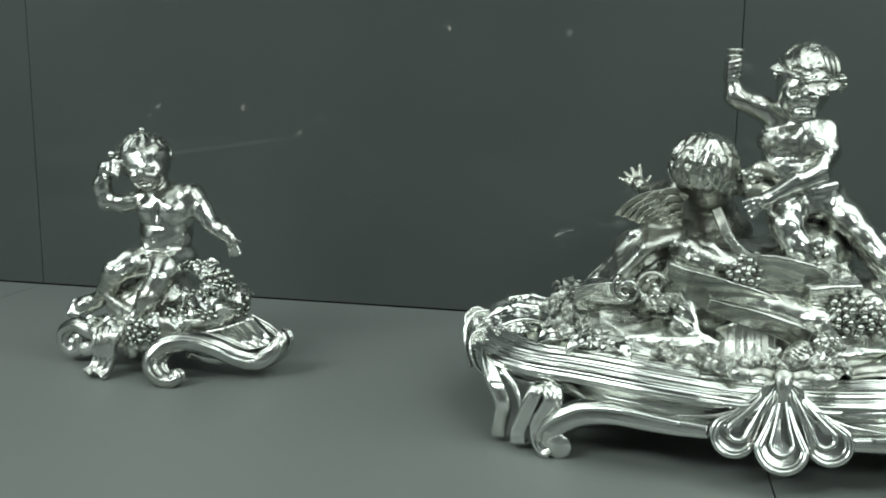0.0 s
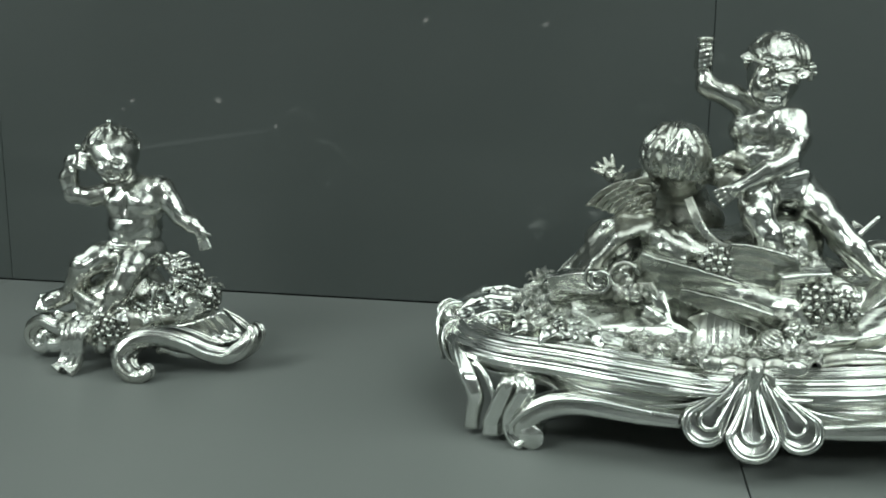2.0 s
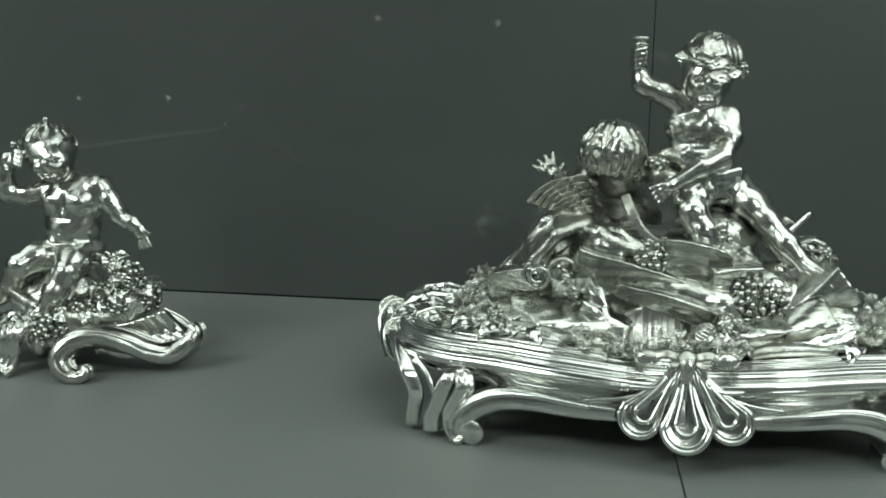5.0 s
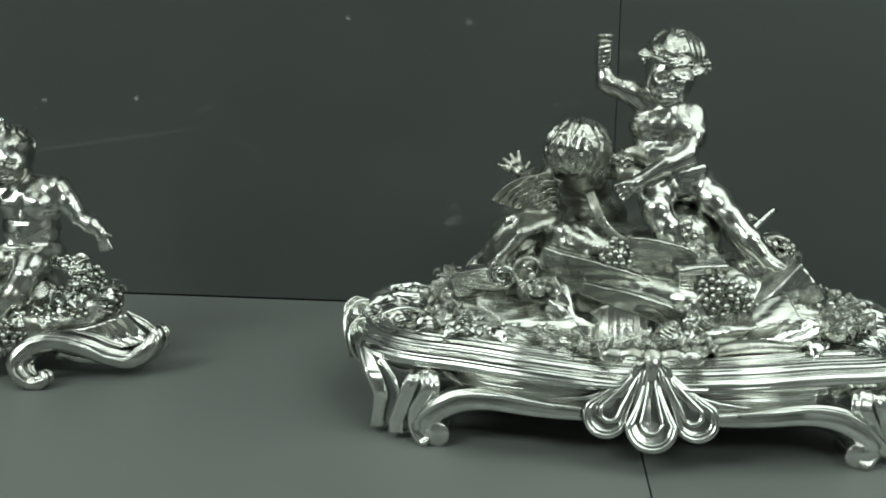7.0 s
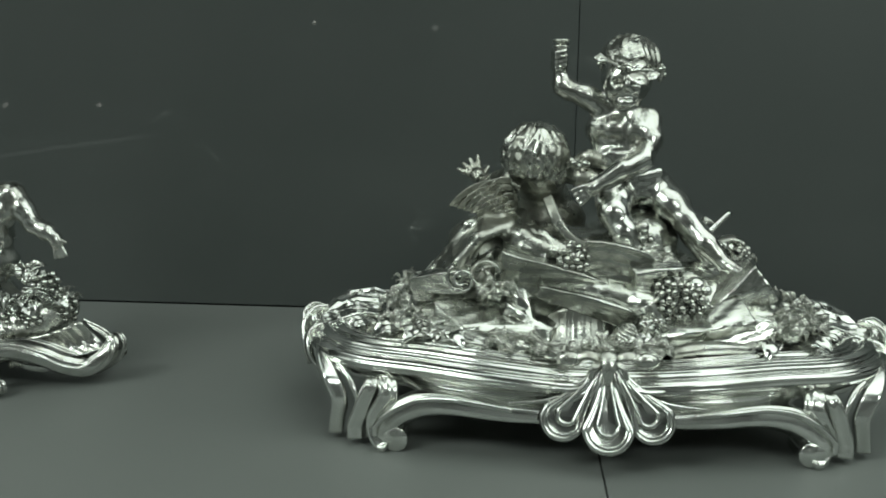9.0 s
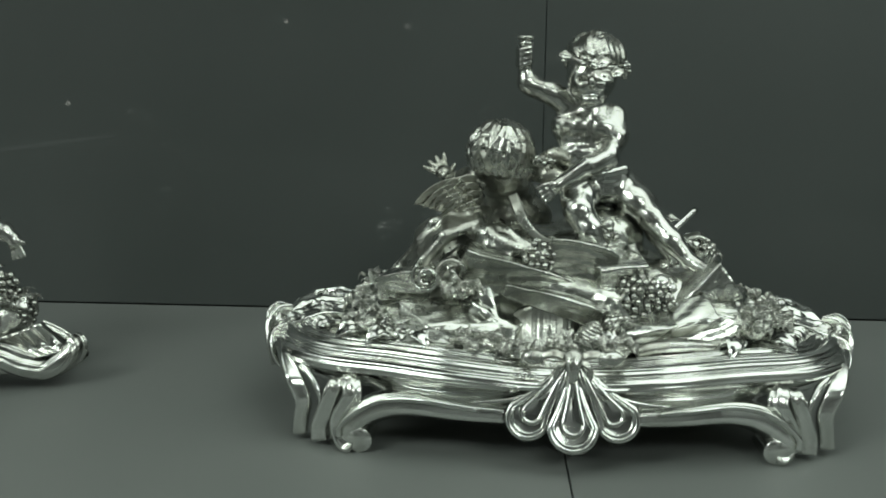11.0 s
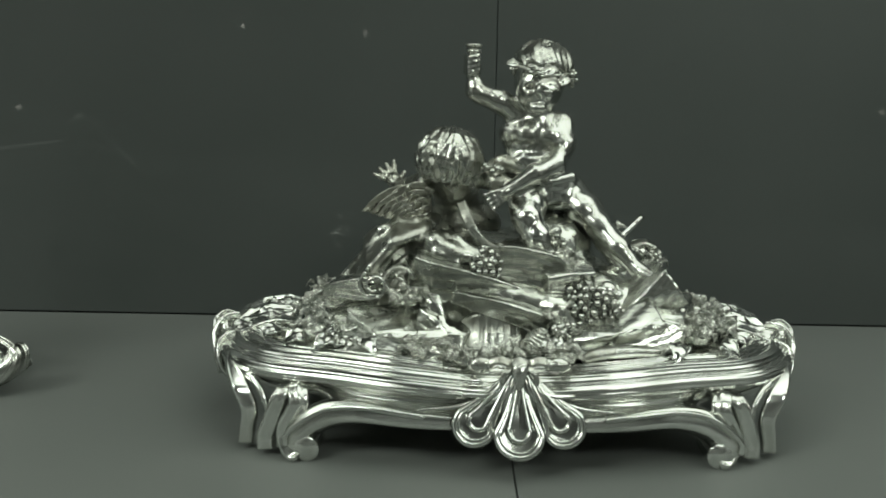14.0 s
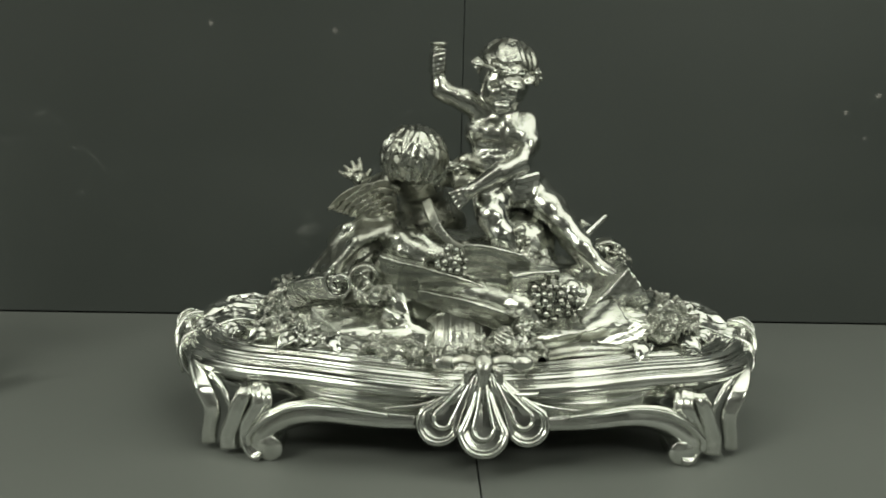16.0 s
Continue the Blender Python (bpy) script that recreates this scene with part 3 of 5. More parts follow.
# feet: a square rail that curls under, two twisted straps and a flat outer strap at each corner
def foot_shapes():
    rail = sweep([(-0.0620, -0.6060, 0.0470), (-0.0900, -0.6040, 0.0480), (-0.1180, -0.6020, 0.0505), (-0.1456, -0.5962, 0.0525), (-0.1677, -0.5890, 0.0510), (-0.1890, -0.5830, 0.0460), (-0.2075, -0.5810, 0.0365), (-0.2192, -0.5810, 0.0250),
                  (-0.2202, -0.5810, 0.0165), (-0.2136, -0.5810, 0.0130)], 0.038, 0.0290, (0.12, 1, -0.30), 80, 40, lambda u: 0.55 + 0.45 * min(1, u * 1.8), 0.05, 2, 0.62)
    drum = sweep([(-0.2110, -0.5610, 0.0135), (-0.2110, -0.5750, 0.0135), (-0.2110, -0.5890, 0.0135), (-0.2110, -0.6015, 0.0135)], 0.0265, 0.0265, (1, 0, 0), 40, 32, lambda u: 1.0 if u < 0.96 else 0.94 if u < 0.99 else 0.03, square=1.0)
    bead = sweep([(-0.0900, -0.6205, 0.0575), (-0.1180, -0.6205, 0.0612), (-0.1456, -0.6167, 0.0640), (-0.1709, -0.6097, 0.0625), (-0.1953, -0.6035, 0.0560), (-0.2166, -0.6025, 0.0440), (-0.2309, -0.6015, 0.0290), (-0.2319, -0.6005, 0.0170)], 0.0056, 0.0056, None, 50, 8)
    strap = sweep([(-0.2160, -0.5609, 0.0680), (-0.2200, -0.5690, 0.0725), (-0.2210, -0.5850, 0.0710), (-0.2190, -0.5930, 0.0610), (-0.2245, -0.5920, 0.0480), (-0.2315, -0.5900, 0.0340), (-0.2315, -0.5910, 0.0200), (-0.2250, -0.5940, 0.0095),
                   (-0.2160, -0.5950, 0.0070)], 0.0245, 0.0130, (1, 0.25, 0), 80, 32, lambda u: (1.0 - 0.18 * math.sin(math.pi * u)) * min(1, math.sqrt(max(0.16, (1 - u) / 0.07))), 0.16, 2)
    twist = sweep([(-0.2260, -0.5609, 0.0660), (-0.2300, -0.5730, 0.0680), (-0.2355, -0.5840, 0.0650), (-0.2420, -0.5850, 0.0500), (-0.2475, -0.5820, 0.0340), (-0.2525, -0.5800, 0.0210), (-0.2525, -0.5810, 0.0070)], 0.0250, 0.0130, (1, 0.35, 0), 60, 32, lambda u: 0.86 + 0.14 * u, 0.18, 2)
    outer = sweep([(-0.3000, -0.5200, 0.0880), (-0.2960, -0.5400, 0.0800), (-0.2870, -0.5600, 0.0670), (-0.2790, -0.5650, 0.0530), (-0.2755, -0.5663, 0.0400), (-0.2780, -0.5658, 0.0240), (-0.2800, -0.5667, 0.0070)], 0.0165, 0.0120, (0.9, 0.35, 0), 56, 32,
                  lambda u: 1.25 - 0.30 * u, 0.0, 2, 0.45)
    arc = sweep([(-0.2780, -0.5580, 0.0790), (-0.2670, -0.5672, 0.0710), (-0.2580, -0.5750, 0.0580), (-0.2540, -0.5770, 0.0440), (-0.2560, -0.5770, 0.0300)], 0.0085, 0.0080, (1, 0.3, 0), 40, 14, lambda u: 1 - 0.5 * u)
    return (("rail_scroll", joined(rail, drum)), ("bead", bead), ("strap", strap), ("strap", twist), ("strap", outer), ("strap", arc))


for fx in (0, 1):
    for fy in (0, 1):
        shapes = [(n, s) for n, s in foot_shapes()]
        if fx:
            shapes = [(n, moved(flipped(s, 0, CX), pose(-0.009 if n == "strap" else -0.001, 0, 0))) for n, s in shapes]
        if fy:
            shapes = [(n, flipped(s, 1, CY)) for n, s in shapes]
        foot = part("foot", shapes[0][1], SATIN, piece, "scrolled silver foot running into the lower rail")
        for n, s in shapes[1:]:
            part(n, s, RIM if n == "bead" else SATIN, foot)


# shells at the middle of the front and of the back
def teardrop(tip, root, w, n=20):
    """A loop from the root along one side, round the tip's half circle and back."""
    tip, root = np.array(tip, float), np.array(root, float)
    ax = tip - root
    L = np.linalg.norm(ax)
    ax /= L
    side = np.cross(ax, (0, -1, 0.35))
    side /= np.linalg.norm(side)
    run = [(u, w * (0.14 + 0.86 * u ** 1.7)) for u in np.linspace(0, 1, n)]
    c = L - w
    pts = [root + ax * c * u + side * h for u, h in run]
    pts += [root + ax * (c + w * math.sin(a)) + side * w * math.cos(a) for a in np.linspace(0, math.pi, n)[1:-1]]
    pts += [root + ax * c * u - side * h for u, h in reversed(run)]
    return np.array(pts)


def lobe(tip, root, w):
    out = []
    for k, (gw, dl, r, lift_y) in enumerate(((1.0, 1.0, 0.0030, 0.0), (0.84, 0.945, 0.0020, -0.001), (0.46, 0.80, 0.0021, -0.0035))):
        t = np.array(root) + (np.array(tip) - np.array(root)) * dl
        pts = teardrop(t, root, w * gw) + np.array((0, lift_y, 0))
        out.append(sweep(pts, 2 * r, 2 * r, None, 90, 8))
    rim = teardrop(tip, root, w * 0.97)
    mid = np.array(root) + (np.array(tip) - np.array(root)) * 0.66 + np.array((0, -0.0005, 0))
    n = len(rim)
    vs = [mid] + list(rim) + list(mid + (rim - mid) * 0.75 + np.array((0, 0.0035, 0.0012)))
    fs = []
    for i in range(n - 1):
        fs.append((1 + i, 1 + n + i, 2 + n + i, 2 + i))
        fs.append((0, 2 + n + i, 1 + n + i))
    vs = np.array(vs)
    out.append((np.concatenate([vs, vs + np.array((0, 0.005, 0))]), fs + [tuple(i + len(vs) for i in reversed(q)) for q in fs]))
    return joined(*out)


def shell(back=False):
    root = (0.003, -0.607, 0.103)
    fan = (((0.003, -0.644, 0.026), 0.0225), ((-0.052, -0.632, 0.038), 0.0195), ((0.058, -0.632, 0.038), 0.0195))
    shapes = [lobe(t, (root[0] + 0.1 * t[0], root[1], root[2]), w) for t, w in fan]
    ribs = []
    for k in range(-6, 7):
        x = k * 0.0075
        ribs.append(tube([(0.003 + 0.25 * x, -0.609, 0.104), (0.003 + 0.6 * x, -0.6175, 0.082), (0.003 + x * (1 + 0.04 * abs(k)), -0.619 + 0.0006 * abs(k), 0.058 + 0.0006 * k * k)], 0.0026, 16, 7))
    for sx in (-1, 1):
        ribs.append(sweep([(0.003 + sx * 0.010, -0.609, 0.100), (0.003 + sx * 0.030, -0.613, 0.080), (0.003 + sx * 0.058, -0.616, 0.068), (0.003 + sx * 0.100, -0.612, 0.062)], 0.010, 0.006, (0, 0.3, 1), 24, 10, lambda u: 1 - 0.85 * u))
    bow = [sweep([(0.003, -0.602, 0.113), (0.003, -0.612, 0.116), (0.003, -0.621, 0.106), (0.002, -0.624, 0.088)], 0.015, 0.005, (1, 0, 0), 24, 12, lambda u: 0.45 + 0.7 * math.sin(math.pi * min(1, u * 1.05)), 0.3)]
    for sx in (-1, 1):
        bow.append(sweep([(0.003 + sx * 0.004, -0.611, 0.108), (0.003 + sx * 0.014, -0.617, 0.104), (0.003 + sx * 0.018, -0.619, 0.092)], 0.010, 0.004, (1, 0.2, 0.3), 18, 10, lambda u: 1 - 0.6 * u, 0.3))
        bow.append(ball((0.003 + sx * 0.038, -0.606, 0.108), (0.013, 0.007, 0.0085), 3))
        bow.append(sweep([(0.003 + sx * 0.006, -0.610, 0.110), (0.003 + sx * 0.020, -0.611, 0.114), (0.003 + sx * 0.034, -0.608, 0.110)], 0.009, 0.004, (0, 0.6, 1), 18, 10, None, 0.3))
    back_plate = sweep([(0.003, -0.600, 0.106), (0.003, -0.610, 0.090), (0.003, -0.614, 0.062)], 0.060, 0.010, (1, 0, 0), 16, 20, lambda u: 0.35 + 0.65 * u)
    allshapes = shapes + [back_plate, joined(*bow)] + ribs
    if back:
        allshapes = [flipped(s, 1, CY) for s in allshapes]
    base = part("shell", allshapes[3], RIM, piece, "pendant three-lobed silver shell ornament")
    for s in allshapes[:3]:
        part("lobe", s, RIM, base)
    part("bow", allshapes[4], CHASED, base)
    for s in allshapes[5:]:
        part("rib", s, RIM, base)


shell()
shell(True)


# corner acanthus
def corner(sx):
    """Acanthus leaves and ribbons that curl over the end of the plateau and hang down it."""
    clay = Clay((0.225, -0.545, 0.045), (0.360, -0.300, 0.140), 0.002)
    clay.lump((0.286, -0.405, 0.099), (0.036, 0.085, 0.012), 0.008)
    clay.chain([(0.245, -0.350, 0.108), (0.280, -0.345, 0.113), (0.306, -0.355, 0.111), (0.322, -0.380, 0.104), (0.330, -0.410, 0.096)], (0.003, 0.005, 0.005, 0.006, 0.006), 0.004)
    clay.chain([(0.262, -0.395, 0.112), (0.292, -0.398, 0.112), (0.314, -0.412, 0.109), (0.328, -0.430, 0.100)], (0.003, 0.005, 0.005, 0.005), 0.004)
    clay.chain([(0.262, -0.420, 0.110), (0.290, -0.430, 0.109), (0.312, -0.445, 0.106), (0.326, -0.452, 0.098)], (0.003, 0.0045, 0.005, 0.005), 0.004)
    clay.lump((0.336, -0.436, 0.096), (0.007, 0.016, 0.012), 0.004)
    clay.rough(0.0010, 160, 4)
    shift = -0.017 if sx > 0 else -0.007

    def side(shape):
        shape = moved(shape, pose(shift, 0, 0))
        return shape if sx > 0 else flipped(shape, 0, CX)

    leaf_mass = part("corner_leaf", side(clay.mesh(2)), RIM, piece, "curling acanthus leaves over the end")
    runs = (((0.252, -0.452, 0.106), (0.275, -0.462, 0.110), (0.300, -0.474, 0.104), (0.322, -0.478, 0.094), (0.330, -0.474, 0.082), 0.0100),
            ((0.256, -0.470, 0.104), (0.280, -0.482, 0.106), (0.304, -0.490, 0.098), (0.320, -0.492, 0.086), (0.322, -0.494, 0.070), 0.0085),
            ((0.322, -0.430, 0.110), (0.336, -0.440, 0.108), (0.345, -0.450, 0.095), (0.344, -0.460, 0.075), (0.337, -0.468, 0.050), 0.0130),
            ((0.316, -0.470, 0.100), (0.330, -0.480, 0.094), (0.332, -0.490, 0.078), (0.325, -0.498, 0.062), (0.312, -0.506, 0.052), 0.0110),
            ((0.300, -0.500, 0.094), (0.312, -0.506, 0.088), (0.316, -0.512, 0.077), (0.307, -0.520, 0.071), (0.297, -0.522, 0.076), 0.0075),
            ((0.326, -0.425, 0.110), (0.340, -0.428, 0.112), (0.349, -0.436, 0.102), (0.344, -0.444, 0.092), (0.335, -0.444, 0.095), 0.0100))
    for *pts, w in runs:
        part("ribbon", side(sweep(pts, w, w * 0.42, (0.35, -0.6, 0.7), 40, 20, lambda u: 0.45 + 0.62 * math.sin(math.pi * (0.12 + 0.80 * u)), 0.22, 3)), RIM, leaf_mass)
    for at, to, L in (((0.272, -0.430, 0.108), (1, -0.15, 0.0), 0.044), ((0.268, -0.392, 0.108), (1, 0.1, 0.06), 0.046), ((0.262, -0.482, 0.106), (0.8, -0.5, 0.05), 0.034), ((0.300, -0.460, 0.106), (1, -0.2, -0.3), 0.036)):
        m = ((at[0] + shift) * sx, at[1], at[2])
        leaf_at("leaf", leaf_mass, m, (to[0] * sx, to[1], to[2]), (0, -0.5, 1), L, L * 0.62, 0.9, 4, RIM)


for sx in (-1, 1):
    corner(sx)

# the mound
mound = Clay((-0.245, -0.575, 0.085), (0.245, -0.25, 0.245), 0.0028)
mound.lump((-0.02, -0.405, 0.10), (0.215, 0.135, 0.045), 0.02)
mound.lump((-0.045, -0.405, 0.145), (0.13, 0.09, 0.055), 0.02)
mound.lump((0.095, -0.41, 0.135), (0.105, 0.085, 0.045), 0.02)
mound.lump((-0.120, -0.412, 0.174), (0.040, 0.030, 0.034), 0.015, (0, 25, 0))
mound.lump((-0.02, -0.41, 0.178), (0.075, 0.06, 0.034), 0.015)
mound.lump((0.050, -0.40, 0.195), (0.05, 0.05, 0.04), 0.015)
mound.limb((-0.07, -0.475, 0.165), (0.05, -0.505, 0.140), 0.020, 0.016, 0.012)
mound.limb((0.05, -0.505, 0.140), (0.075, -0.515, 0.100), 0.016, 0.012, 0.012)
mound.limb((-0.085, -0.485, 0.155), (-0.070, -0.515, 0.100), 0.016, 0.014, 0.012)
mound.dent((0.0, -0.545, 0.105), (0.052, 0.050, 0.034), 0.006)
mound.rough(0.0045, 55, 3)
rock = part("rock_mound", mound.mesh(2), ROCKY, piece, "craggy silver rock mound with a small grotto")


def stone(c, size, turn, seed, mat=None):
    part("stone", worn_rock(c, size, turn, seed), mat or ROCKY, rock)


stone((-0.140, -0.485, 0.136), (0.130, 0.050, 0.018), (32, -3, 1), 21)
stone((-0.158, -0.502, 0.123), (0.085, 0.045, 0.015), (30, -4, 1), 37)
stone((-0.115, -0.515, 0.117), (0.128, 0.046, 0.022), (31, 2, 0), 22)
stone((-0.120, -0.534, 0.101), (0.132, 0.040, 0.030), (14, 2, 0), 38)
stone((-0.026, -0.482, 0.156), (0.180, 0.050, 0.042), (6, 21, 4), 23, DARKROCK)
stone((-0.012, -0.515, 0.142), (0.110, 0.030, 0.024), (2, 12, 0), 36, DARKROCK)
stone((0.018, -0.474, 0.186), (0.078, 0.050, 0.034), (4, 6, 0), 24, DARKROCK)
stone((-0.086, -0.508, 0.126), (0.036, 0.026, 0.022), (12, 24, 0), 25)
stone((0.118, -0.505, 0.106), (0.140, 0.060, 0.056), (22, -8, 4), 26)
stone((0.142, -0.470, 0.144), (0.096, 0.056, 0.042), (16, -38, 0), 27)
stone((0.130, -0.522, 0.128), (0.064, 0.034, 0.024), (24, -20, 6), 28)
stone((0.176, -0.476, 0.110), (0.056, 0.075, 0.066), (8, 8, -12), 29)
stone((0.085, -0.528, 0.113), (0.066, 0.030, 0.022), (18, -16, 0), 30)
stone((0.060, -0.482, 0.160), (0.052, 0.044, 0.056), (10, -10, 12), 31)
stone((-0.170, -0.468, 0.156), (0.066, 0.050, 0.034), (10, -12, 0), 32)
stone((0.035, -0.470, 0.168), (0.110, 0.040, 0.030), (2, 10, 0), 33, DARKROCK)

# water falling out of the grotto
def falling(u, v):
    x = -0.021 + (0.039 + 0.004 * v) * (2 * u - 1)
    y = -0.498 - 0.024 * math.sqrt(max(0, 1 - (2 * u - 1) ** 2)) - 0.034 * v ** 2.2
    streak = 0.9 * abs(math.sin(23 * u + 0.5 * v)) + 0.6 * abs(math.sin(59 * u + 1.0 + 0.4 * math.sin(5 * v)))
    return (x, y - 0.0009 * streak, 0.142 - 0.054 * v - 0.020 * (2 * u - 1) ** 2 * (1 - v))


part("waterfall", ruled(falling, 72, 16, (0, 0.012, 0)), CLOTH, rock, "smooth fluted silver water running from the grotto")

# a branch on the right-hand ground
part("log", sweep([(0.072, -0.560, 0.102), (0.095, -0.556, 0.107), (0.125, -0.548, 0.107), (0.155, -0.540, 0.105), (0.172, -0.530, 0.107)], 0.016, 0.014, None, 36, 12, lambda u: 0.6 + 0.5 * math.sin(math.pi * min(1, u + 0.15)), 0.12, 5), CHASED, piece, "bark-textured silver branch lying on the ground")

# cloth thrown over the mound
cloth = Clay((-0.225, -0.52, 0.125), (0.09, -0.36, 0.285), 0.0022)
cloth.lump((-0.130, -0.424, 0.188), (0.042, 0.030, 0.032), 0.01, (0, 20, 0))
for k in range(6):
    u = k / 5
    cloth.chain([(-0.085 - 0.012 * u, -0.42 - 0.035 * u, 0.228 - 0.010 * u), (-0.125 - 0.006 * u, -0.43 - 0.045 * u, 0.226 - 0.020 * u), (-0.160 + 0.004 * u, -0.43 - 0.045 * u, 0.200 - 0.024 * u), (-0.172 + 0.004 * u, -0.435 - 0.04 * u, 0.168)], (0.006, 0.007, 0.006, 0.004), 0.004)
cloth.chain([(-0.088, -0.446, 0.214), (-0.074, -0.460, 0.210), (-0.060, -0.468, 0.200), (-0.040, -0.472, 0.193)], (0.006, 0.007, 0.007, 0.004), 0.003)
cloth.chain([(-0.072, -0.446, 0.214), (-0.060, -0.460, 0.209), (-0.048, -0.468, 0.200), (-0.030, -0.472, 0.194)], (0.005, 0.006, 0.006, 0.004), 0.002)
cloth.chain([(-0.105, -0.455, 0.212), (-0.085, -0.468, 0.208), (-0.062, -0.474, 0.195), (-0.03, -0.474, 0.190)], (0.008, 0.010, 0.009, 0.005), 0.004)
cloth.chain([(-0.100, -0.462, 0.200), (-0.082, -0.476, 0.196), (-0.060, -0.48, 0.186)], (0.006, 0.007, 0.005), 0.004)
cloth.lump((-0.158, -0.425, 0.168), (0.040, 0.040, 0.020), 0.010, (0, -38, 0))
for k in range(5):
    cloth.chain([(-0.108, -0.440, 0.226 - 0.010 * k), (-0.146 + 0.006 * k, -0.442 - 0.008 * k, 0.216 - 0.013 * k), (-0.170 + 0.008 * k, -0.440 - 0.011 * k, 0.182 - 0.010 * k), (-0.200 + 0.012 * k, -0.440 - 0.013 * k, 0.147 - 0.004 * k)], (0.005, 0.0065, 0.0065, 0.004), 0.003)
cloth.rough(0.0016, 110, 5)
part("drapery", cloth.mesh(3), CLOTH, piece, "cloth in soft folds thrown over the rocks")

# curled shells and a shallow fluted scroll at the side of the mound
def curl(c, r, width, turns=1.6, start=0.0, mat=None):
    pts = []
    for i in range(22):
        u = i / 21
        a = start + turns * 2 * math.pi * u
        k = r * (1 - 0.72 * u)
        pts.append((c[0] + k * math.cos(a), c[1] - 0.012 * u, c[2] + k * math.sin(a)))
    part("scroll", sweep(pts, width, 0.006, (0, 1, 0), 60, 10, lambda u: 1 - 0.4 * u), mat or SILVER, piece)


curl((-0.150, -0.492, 0.164), 0.017, 0.020, 1.5, 2.2)
curl((-0.125, -0.492, 0.168), 0.018, 0.018, 1.2, 0.2, CHASED)

# fruit, flowers and leaves
grapes(piece, (-0.028, -0.497, 0.186), (0.019, 0.012, 0.021), 30, 0.0042, 1)
grapes(piece, (0.083, -0.512, 0.148), (0.030, 0.016, 0.024), 56, 0.0043, 2)
grapes(piece, (0.112, -0.512, 0.142), (0.009, 0.009, 0.011), 10, 0.0040, 3)
grapes(piece, (0.174, -0.402, 0.178), (0.011, 0.012, 0.018), 20, 0.0040, 4)
grapes(piece, (0.053, -0.470, 0.205), (0.008, 0.008, 0.014), 12, 0.0045, 5)
grapes(piece, (-0.023, -0.430, 0.287), (0.012, 0.010, 0.006), 7, 0.0042, 6)

# the ribbed pine cone
cone_bits = []
for k in range(9):
    u = k / 8
    r = 0.0120 * math.sin(math.pi * (0.14 + 0.78 * u)) ** 0.8
    ring = [(r * math.cos(t * math.pi / 8), r * math.sin(t * math.pi / 8), -0.014 + 0.028 * u) for t in range(17)]
    cone_bits.append(tube(ring, 0.0020, 34, 7))
cone_bits.append(ball((0, 0, 0), (0.0108, 0.0108, 0.015), 2))
part("pine_cone", moved(joined(*cone_bits), pose(0.026, -0.548, 0.116, 15, 22, 0)), CHASED, piece, "ribbed silver cone lying by the grotto")
part("fruit", joined(ball((0.106, -0.494, 0.160), (0.012, 0.011, 0.012), 3), ball((0.099, -0.500, 0.158), (0.007, 0.007, 0.007), 2), ball((0.117, -0.502, 0.158), (0.006, 0.006, 0.006), 2)), SILVER, piece)
part("fruit", joined(ball((0.048, -0.535, 0.110), (0.013, 0.012, 0.011), 3), ball((0.048, -0.546, 0.110), (0.004, 0.003, 0.004), 2)), SILVER, piece)
part("fruit", ball((0.050, -0.468, 0.222), (0.007, 0.007, 0.007), 3), CHASED, piece)

posy(piece, (-0.222, -0.425, 0.116), (0.024, 0.050, 0.020), 62, 11)
posy(piece, (-0.212, -0.490, 0.110), (0.034, 0.030, 0.018), 54, 12)
posy(piece, (-0.224, -0.380, 0.130), (0.014, 0.014, 0.020), 24, 24)
posy(piece, (-0.180, -0.535, 0.108), (0.030, 0.014, 0.016), 35, 13, SILVER)
posy(piece, (-0.088, -0.568, 0.106), (0.032, 0.012, 0.018), 45, 14)
posy(piece, (-0.050, -0.585, 0.106), (0.018, 0.010, 0.014), 27, 15)
posy(piece, (0.052, -0.580, 0.108), (0.018, 0.010, 0.012), 27, 16)
posy(piece, (0.002, -0.562, 0.104), (0.016, 0.008, 0.014), 20, 17)
posy(piece, (0.205, -0.500, 0.116), (0.030, 0.034, 0.024), 59, 18)
posy(piece, (0.226, -0.455, 0.116), (0.030, 0.040, 0.022), 59, 19)
posy(piece, (0.228, -0.400, 0.118), (0.024, 0.040, 0.020), 40, 20)
posy(piece, (0.168, -0.395, 0.172), (0.020, 0.020, 0.020), 32, 21)
posy(piece, (0.055, -0.478, 0.190), (0.022, 0.014, 0.018), 29, 22)
posy(piece, (0.038, -0.520, 0.136), (0.011, 0.008, 0.010), 12, 23, None, "flower", (0.006, 0.011))
posy(piece, (0.052, -0.535, 0.122), (0.011, 0.008, 0.010), 12, 27, SILVER, "flower", (0.008, 0.014))
part("vine_stem", tube([(0.038, -0.522, 0.134), (0.052, -0.522, 0.144), (0.066, -0.516, 0.154)], 0.0028, 14, 8), CHASED, piece)
posy(piece, (-0.112, -0.505, 0.150), (0.018, 0.012, 0.014), 21, 25)
posy(piece, (0.125, -0.400, 0.200), (0.012, 0.014, 0.016), 16, 26)
